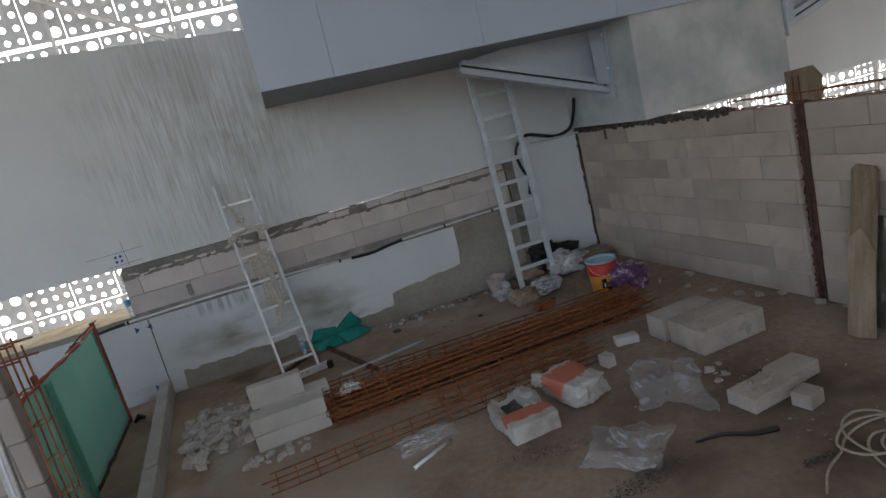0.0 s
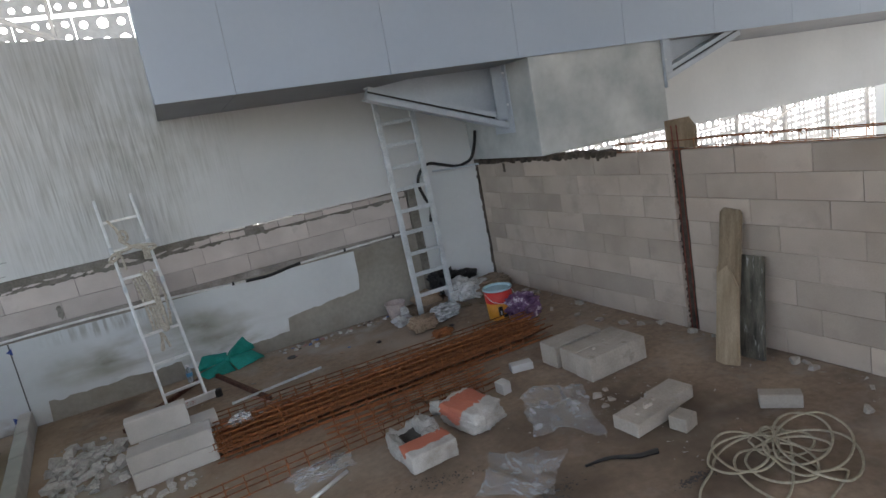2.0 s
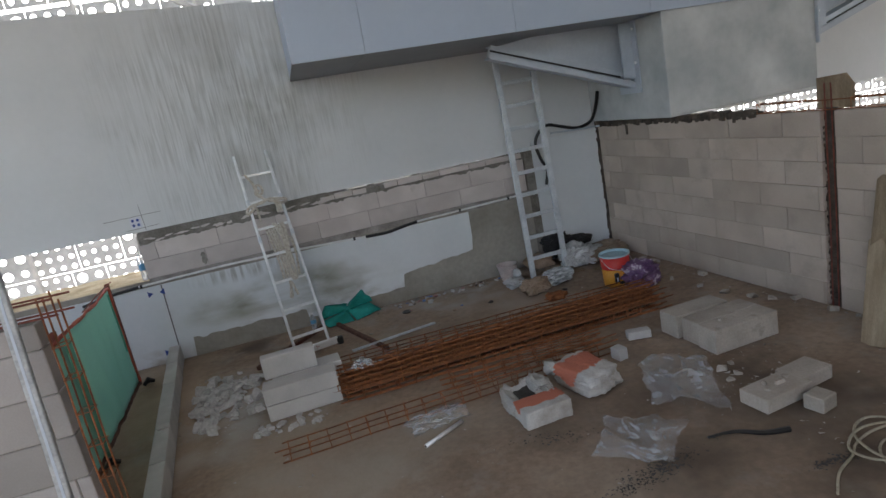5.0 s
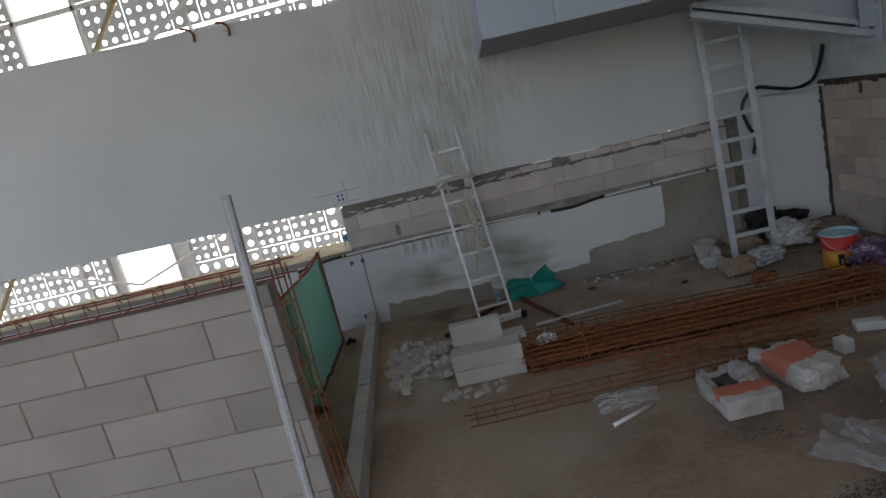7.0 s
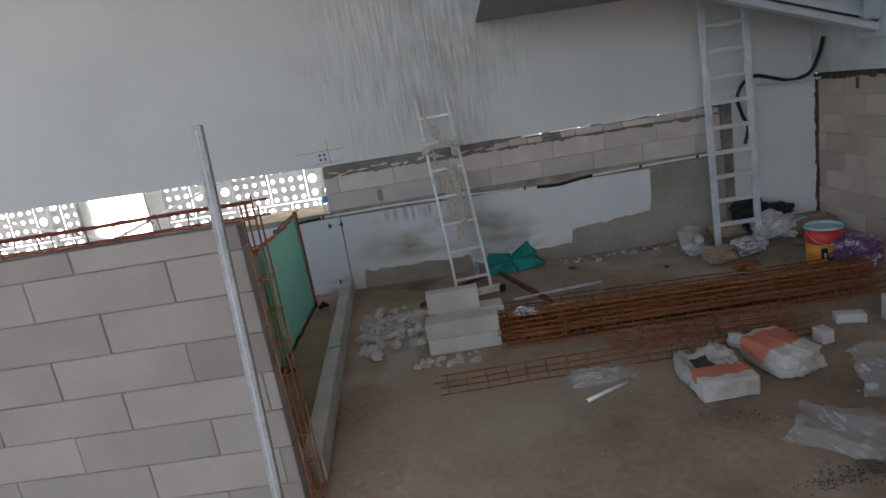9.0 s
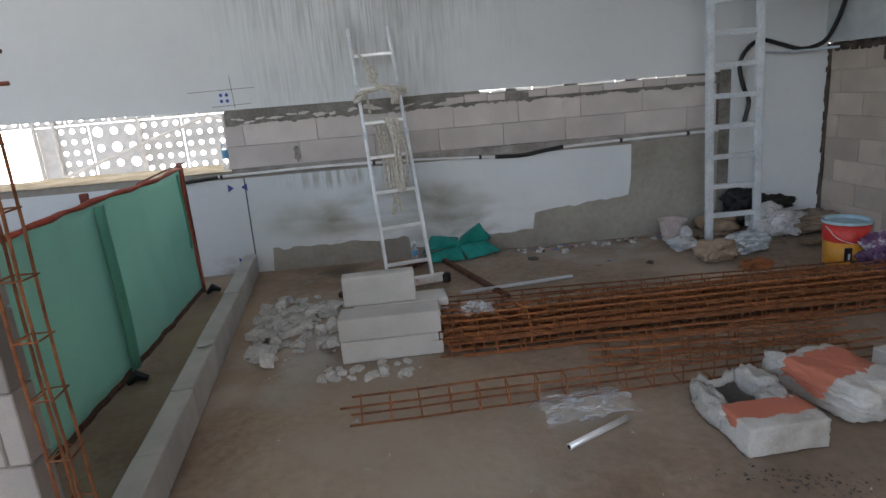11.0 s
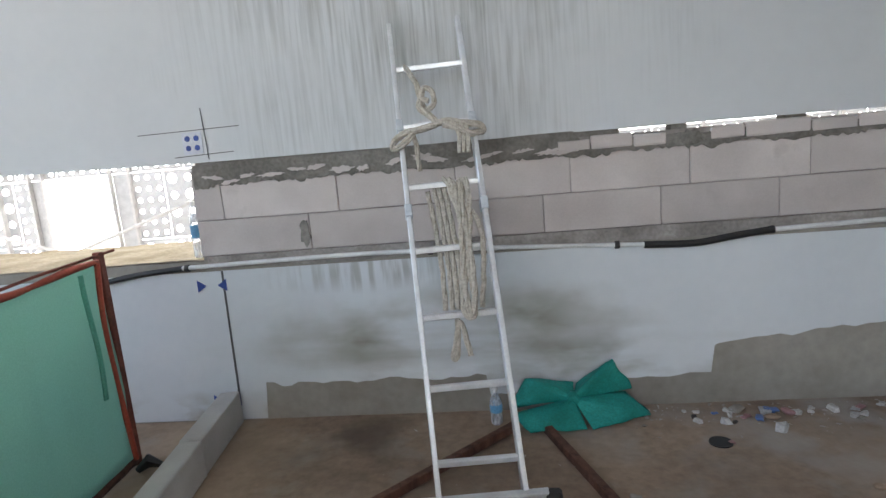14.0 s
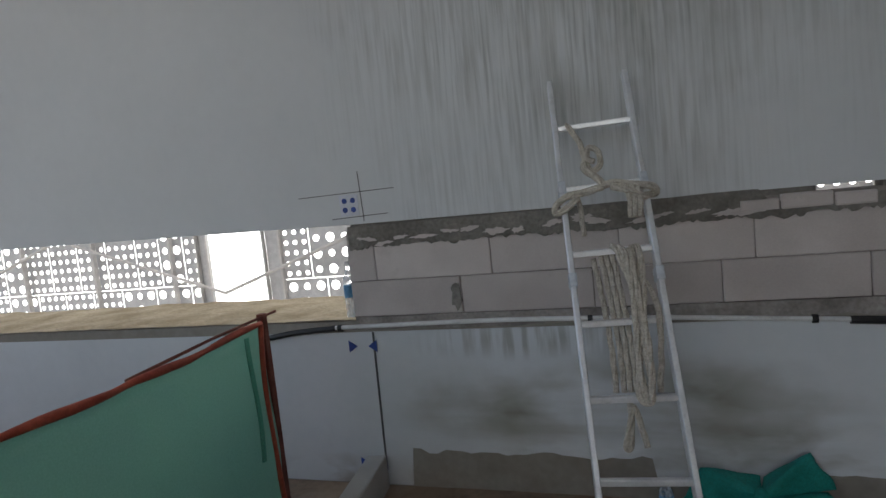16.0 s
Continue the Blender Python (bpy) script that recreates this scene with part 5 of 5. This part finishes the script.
sheet("plastic_sheet", "small crumpled clear plastic sheet near the pipe", "plastic sheet", (-0.92, 3.9, 0.0), (0.48, 0.24), M_PLASTIC, 3, 10, 0.08, group="plastic sheets")
sheet("plastic_scrap", "grey plastic scrap snagged on the rebar bundle", "plastic scrap", (-1.33, 4.74, 0.235), (0.17, 0.14), M_PLASTIC, 6, 0, 0.1)
# net cloth gathered in the middle, its four lobes spread out like a bow
cloth = thing("green_cloth", "teal-green net cloth gathered like a bow against the wall", "cloth")
KNOT = Vector((-1.285, 6.83, 0.125))
LOBES = (((-1.25, 6.945, 0.16), (-1.06, 6.955, 0.285), (-0.96, 6.93, 0.13)), ((-1.00, 6.91, 0.12), (-0.89, 6.82, 0.02), (-1.20, 6.71, 0.004)), ((-1.23, 6.72, 0.004), (-1.52, 6.70, 0.004), (-1.62, 6.82, 0.05)), ((-1.63, 6.87, 0.07), (-1.53, 6.94, 0.20), (-1.27, 6.95, 0.165)))
for lobe, ends in enumerate(LOBES):
    bm = bm_new()
    p, m, q = (Vector(e) for e in ends)
    rows = []
    for i in range(17):
        u = i / 16
        rim = p.lerp(m, u * 2) if u < 0.5 else m.lerp(q, u * 2 - 1)
        rim += (rim - KNOT) * 0.10 * noise.noise(Vector((u * 4, lobe * 2.0, 0)))
        row = []
        for k in range(15):
            r = 0.06 + 0.94 * k / 14
            c = KNOT.lerp(rim, r)
            puff = 0.055 * math.sin(math.pi * u) * math.sin(math.pi * min(1, r * 0.9)) + 0.022 * noise.noise(Vector((u * 9, r * 3, lobe * 3))) * r
            row.append(bm.verts.new((c.x, min(6.975, c.y - puff * 0.8), max(0.004, c.z + puff * 0.5))))
        rows.append(row)
    for a, b in zip(rows, rows[1:]):
        for k in range(14):
            bm.faces.new((a[k], a[k + 1], b[k + 1], b[k]))
    flap = part("flap", bm, M_TEAL, cloth, smooth=True)
    flap.modifiers.new("thickness", "SOLIDIFY").thickness = 0.008
bm = crumple((0.07, 0.06, 0.08), 5, 3, 0.3)
bmesh.ops.translate(bm, vec=KNOT - Vector((0, 0.0, 0.04)), verts=bm.verts[:])
part("knot", bm, M_TEAL, cloth, smooth=True)

# ---- corner with buckets and rubbish ----
def lathe(profile, sides=28, capped=True):
    """A round vessel from (radius, height) pairs."""
    bm = bm_new()
    rings = [[bm.verts.new((r * math.cos(a), r * math.sin(a), z)) for a in (2 * math.pi * k / sides for k in range(sides))] for r, z in profile]
    for a, b in zip(rings, rings[1:]):
        for k in range(sides):
            bm.faces.new((a[k], a[(k + 1) % sides], b[(k + 1) % sides], b[k]))
    if capped:
        bm.faces.new(rings[0][::-1])
        bm.faces.new(rings[-1])
    return bm


M_PAIL = surf("dusty_pink_plastic", (0.42, 0.35, 0.33), (0.56, 0.48, 0.45), scale=6, fine=60, rough=0.7, bump=0.2)
M_RED = plain("red_label", (0.62, 0.035, 0.03), 0.45)
M_YEL = plain("orange_yellow_label", (0.70, 0.30, 0.03), 0.45)
M_LID = plain("pale_blue_plastic", (0.38, 0.55, 0.62), 0.5)
M_PURPLE = surf("purple_plastic", (0.08, 0.03, 0.10), (0.25, 0.14, 0.26), scale=9, fine=60, rough=0.4, bump=0.4, spots=((0.6, 0.55, 0.6), 9, 0.55, 0.62))
M_TAN = surf("tan_paper_sack", (0.30, 0.21, 0.145), (0.44, 0.325, 0.235), scale=6, fine=60, rough=0.85, bump=0.4)
M_TRASH = surf("pale_plastic_bag", (0.46, 0.46, 0.46), (0.66, 0.66, 0.66), scale=9, fine=60, rough=0.38, bump=0.3, spots=((0.30, 0.26, 0.24), 8, 0.6, 0.7))

pail = thing("bucket", "dusty pinkish plastic bucket standing by the wall", "bucket", (0.76, 6.74, 0.0))
part("body", lathe([(0.085, 0), (0.09, 0.005), (0.126, 0.195), (0.126, 0.198), (0.12, 0.197), (0.08, 0.03)]), M_PAIL, pail, smooth=True)
part("rim", lathe([(0.125, 0.186), (0.133, 0.188), (0.133, 0.20), (0.124, 0.201), (0.121, 0.197)], capped=False), M_PAIL, pail)
can = thing("paint_pail", "red and orange-yellow paint pail with a pale blue inside", "paint pail", (1.62, 5.60, 0.0))
canbody = part("body", lathe([(0.135, 0), (0.142, 0.01), (0.152, 0.22), (0.14, 0.22)]), M_YEL, can, smooth=True)
part("red_band", lathe([(0.1525, 0.20), (0.1545, 0.21), (0.160, 0.34), (0.154, 0.34)], capped=False), M_RED, can, smooth=True)
part("rim", lathe([(0.160, 0.335), (0.168, 0.338), (0.168, 0.358), (0.153, 0.36), (0.148, 0.33), (0.02, 0.32)]), M_LID, can, "pale blue rim and inside")
for dx, z0, z1, w in ((-0.075, 0.07, 0.17, 0.045), (-0.02, 0.04, 0.07, 0.05), (0.04, 0.04, 0.07, 0.04)):
    part("emblem", box(bm_new(), dx - w / 2, dx + w / 2, -0.158, -0.128, z0, z1, None, 0.003), M_DARK, canbody, "dark printed patch")
part("emblem", box(bm_new(), -0.088, -0.066, -0.159, -0.13, 0.08, 0.13, None, 0.003), M_STICK, canbody, "white printed patch")
part("handle", tube(bm_new(), curve_pts([(-0.166, 0, 0.32), (-0.14, -0.12, 0.24), (0, -0.18, 0.2), (0.14, -0.12, 0.24), (0.166, 0, 0.32)], 6), 0.003, 5), M_ALU, can, "thin wire handle")
crumpled("purple_bag", "crumpled purple and white plastic wrapper on the rebar", "plastic bag", (1.76, 5.36, 0.0), (0.34, 0.26, 0.26), M_PURPLE, 7, 0, 5, 0.5)
crumpled("paper_sack", "crumpled empty tan paper sack on the floor", "sack", (0.82, 6.02, 0.0), (0.30, 0.24, 0.16), M_TAN, 8, 10, 5, 0.4)
crumpled("plastic_bag", "white plastic bag lying before the bucket", "plastic bag", (0.72, 6.42, 0.0), (0.22, 0.2, 0.10), M_TRASH, 9, 0, 4, 0.45, "plastic bags")
crumpled("plastic_bag", "upright white plastic bag by the bucket", "plastic bag", (0.80, 6.55, 0.0), (0.09, 0.08, 0.16), M_TRASH, 10, 0, 4, 0.4, "plastic bags")
crumpled("plastic_bag", "pale plastic bag filled with rubbish", "plastic bag", (1.17, 6.18, 0.0), (0.38, 0.25, 0.15), film("milky_plastic", (0.62, 0.66, 0.68), 0.7, 0.3), 11, 15, 5, 0.3, "plastic bags")
crumpled("plastic_bag", "crumpled grey-white rubbish bag in the corner", "plastic bag", (1.62, 6.58, 0.0), (0.36, 0.30, 0.26), M_TRASH, 12, 0, 5, 0.5, "plastic bags")
crumpled("plastic_bag", "crumpled grey-white rubbish bag in the corner", "plastic bag", (1.85, 6.72, 0.0), (0.34, 0.28, 0.18), M_TRASH, 13, 40, 5, 0.5, "plastic bags")
crumpled("brown_sack", "brown dusty sack behind the ladder", "sack", (1.22, 6.78, 0.0), (0.34, 0.24, 0.2), M_TAN, 14, 0, 4, 0.4)
crumpled("black_cloth", "black cloth lying over rubbish in the corner", "cloth", (1.50, 6.85, 0.10), (0.34, 0.2, 0.3), M_DARK, 15, 0, 5, 0.5)
crumpled("black_cloth", "black cloth lying over rubbish in the corner", "cloth", (1.78, 6.82, 0.2), (0.36, 0.18, 0.12), M_DARK, 16, 10, 5, 0.5)
crumpled("dirt_mound", "mound of brown dirt and rubble in the corner", "mound", (2.05, 6.7, 0.0), (0.6, 0.5, 0.14), M_FLOOR, 18, 0, 5, 0.4)
crumpled("dirt_mound", "mound of brown dirt and rubble in the corner", "mound", (1.15, 6.75, 0.0), (0.8, 0.36, 0.06), M_FLOOR, 19, 0, 5, 0.4)
crumpled("rusty_scrap", "crumpled rusty sheet scrap on the rebar bundle", "scrap", (0.78, 5.36, 0.11), (0.2, 0.12, 0.07), M_RUST, 20, 0, 4, 0.6)
for i, (x, y, s) in enumerate(((1.0, 6.42, 0.2), (1.45, 6.35, 0.3), (1.8, 6.2, 0.32), (1.3, 6.5, 0.25))):
    bm = box(bm_new(), -s / 2, s / 2, -0.05, 0.05, 0, 0.02, None, 0.004)
    solid("wood_scrap", bm, M_WOOD, "dusty offcut of board among the rubbish", "wood scrap", "", at=pose(x, y, 0.004 + 0.005 * i, 3, 4, 25 * i - 20), group="wood offcuts")
for i in range(26):
    x = rng.uniform(-0.7, 1.0)
    chunk_ob = chunk(x, 6.9 - abs(rng.gauss(0, 0.07)), rng.uniform(0.03, 0.09))
    tagged(chunk_ob, "broken lump of plaster along the foot of the wall", "rubble", "plaster lumps along the wall")


def bottle(at, label, h=0.24):
    b = thing("plastic_bottle", label, "bottle", at, group="plastic bottles")
    body = part("body", lathe([(0.028, 0), (0.033, 0.01), (0.033, h * 0.68), (0.013, h * 0.88), (0.013, h * 0.93)], 16), film("clear_bottle", (0.75, 0.8, 0.85), 0.45, 0.1), b, smooth=True)
    part("label", lathe([(0.0335, h * 0.36), (0.0342, h * 0.365), (0.0342, h * 0.58), (0.0335, h * 0.585)], 16), plain("blue_bottle_label", (0.10, 0.30, 0.50), 0.4), body, "blue paper label")
    part("cap", lathe([(0.015, h * 0.92), (0.015, h), (0.01, h)], 12), M_WHITE, body)


bottle((-3.375, 7.06, 1.0), "clear plastic bottle with a blue label on the ledge", 0.33)
bottle((-1.70, 6.83, 0.0), "clear plastic bottle with a blue label on the floor", 0.2)

# drain spot and dark spills
solid("floor_drain", lathe([(0.055, 0.0), (0.055, 0.006), (0.045, 0.004)], 20), M_DARK, "round dark drain spot in the floor", "drain", "", at=pose(-0.62, 6.55, 0.0))
for x, y, w, h, a in ((0.05, 2.58, 0.5, 0.14, 12), (-0.25, 3.2, 0.45, 0.12, -20), (0.9, 2.2, 0.2, 0.06, 0)):
    bm = bm_new()
    srng = random.Random(int(abs(x) * 100))
    for i in range(520 if x == 0.05 else 150):
        px, py, s = srng.gauss(0, w / 3), srng.gauss(0, h / 3), srng.uniform(0.004, 0.014)
        vs = [bm.verts.new((px + s * srng.uniform(-1, 1), py + s * srng.uniform(-1, 1), max(0.002, s * srng.uniform(0.0, 0.7)))) for _ in range(4)]
        for q in ((0, 1, 2), (0, 2, 3), (0, 3, 1), (1, 3, 2)):
            bm.faces.new([vs[k] for k in q])
    solid("dark_dirt", bm, M_CEMENT, "dark crumbled cement dirt on the floor", "dirt", "stuff", at=pose(x, y, 0.0, 0, 0, a))

# ---- hose coil ----
M_HOSE = surf("cream_hose", (0.34, 0.30, 0.215), (0.46, 0.41, 0.31), scale=9, fine=60, rough=0.6, bump=0.15)
hrng = random.Random(21)
pts = [Vector((0.72, 1.98, 0.01)), Vector((0.86, 2.10, 0.01))]
ang, steps = 3.4, 13
loops = []
for k in range(11):
    loops.append((1.42 + hrng.uniform(-0.22, 0.34), 2.03 + hrng.uniform(-0.16, 0.18), hrng.uniform(0.13, 0.36), hrng.uniform(0.10, 0.24), hrng.uniform(-0.6, 1.6)))
for k in range(len(loops) * steps - steps):
    a, b = loops[k // steps], loops[k // steps + 1]
    f = (k % steps) / steps
    cx, cy, ra, rb, tw = (u + (v - u) * f for u, v in zip(a, b))
    ang -= 2 * math.pi / steps
    ex, ey = ra * math.cos(ang), rb * math.sin(ang)
    pts.append(Vector((cx + ex * math.cos(tw) - ey * math.sin(tw), cy + ex * math.sin(tw) + ey * math.cos(tw), 0.009 + 0.00025 * k + 0.008 * abs(hrng.gauss(0, 0.6)))))
pts += [Vector((1.55, 1.72, 0.012)), Vector((1.2, 1.62, 0.01))]
hose = solid("hose_coil", tube(bm_new(), curve_pts(pts, 6), 0.0075, 6), M_HOSE, "cream-coloured hose lying in a loose tangled coil", "hose", "", smooth=True)

# small litter swept along the foot of the wall
LITTER = [plain("pink_wrapper", (0.42, 0.22, 0.22), 0.5), plain("blue_wrapper", (0.10, 0.18, 0.42), 0.4), M_PLASTER, plain("dark_scrap", (0.06, 0.05, 0.045), 0.7), M_TAN]
lrng = random.Random(44)
for k in range(30):
    w = lrng.uniform(0.02, 0.06)
    at = (lrng.uniform(-0.75, 0.95), 6.9 - abs(lrng.gauss(0, 0.10)), 0.0) if k < 22 else (lrng.uniform(-1.3, 1.6), lrng.uniform(5.6, 6.6), 0.0)
    crumpled("litter_scrap", "small crumpled scrap of litter on the dusty floor", "litter", at, (w * 1.6, w, w * 0.45), LITTER[k % 5], 60 + k, lrng.uniform(0, 180), 2, 0.5, "litter by the wall")
for k in range(14):
    u = lrng.uniform(0.5, 4.6)
    p = WR @ Vector((u, -0.03 - abs(lrng.gauss(0, 0.07)), 0))
    tagged(chunk(p.x, p.y, lrng.uniform(0.06, 0.15), 0.0, True), "dusty broken lump of block at the foot of the side wall", "rubble", "lumps along the side wall")
for x, y, z, w in ((1.45, 3.72, 0.2, 0.05), (1.62, 3.80, 0.2, 0.035), (1.75, 3.9, 0.2, 0.03), (1.20, 2.86, 0.1, 0.09), (1.28, 2.90, 0.1, 0.06)):
    tagged(chunk(x, y, w, z, True), "small chip lying on a dusty block", "rubble", "chips on the blocks")
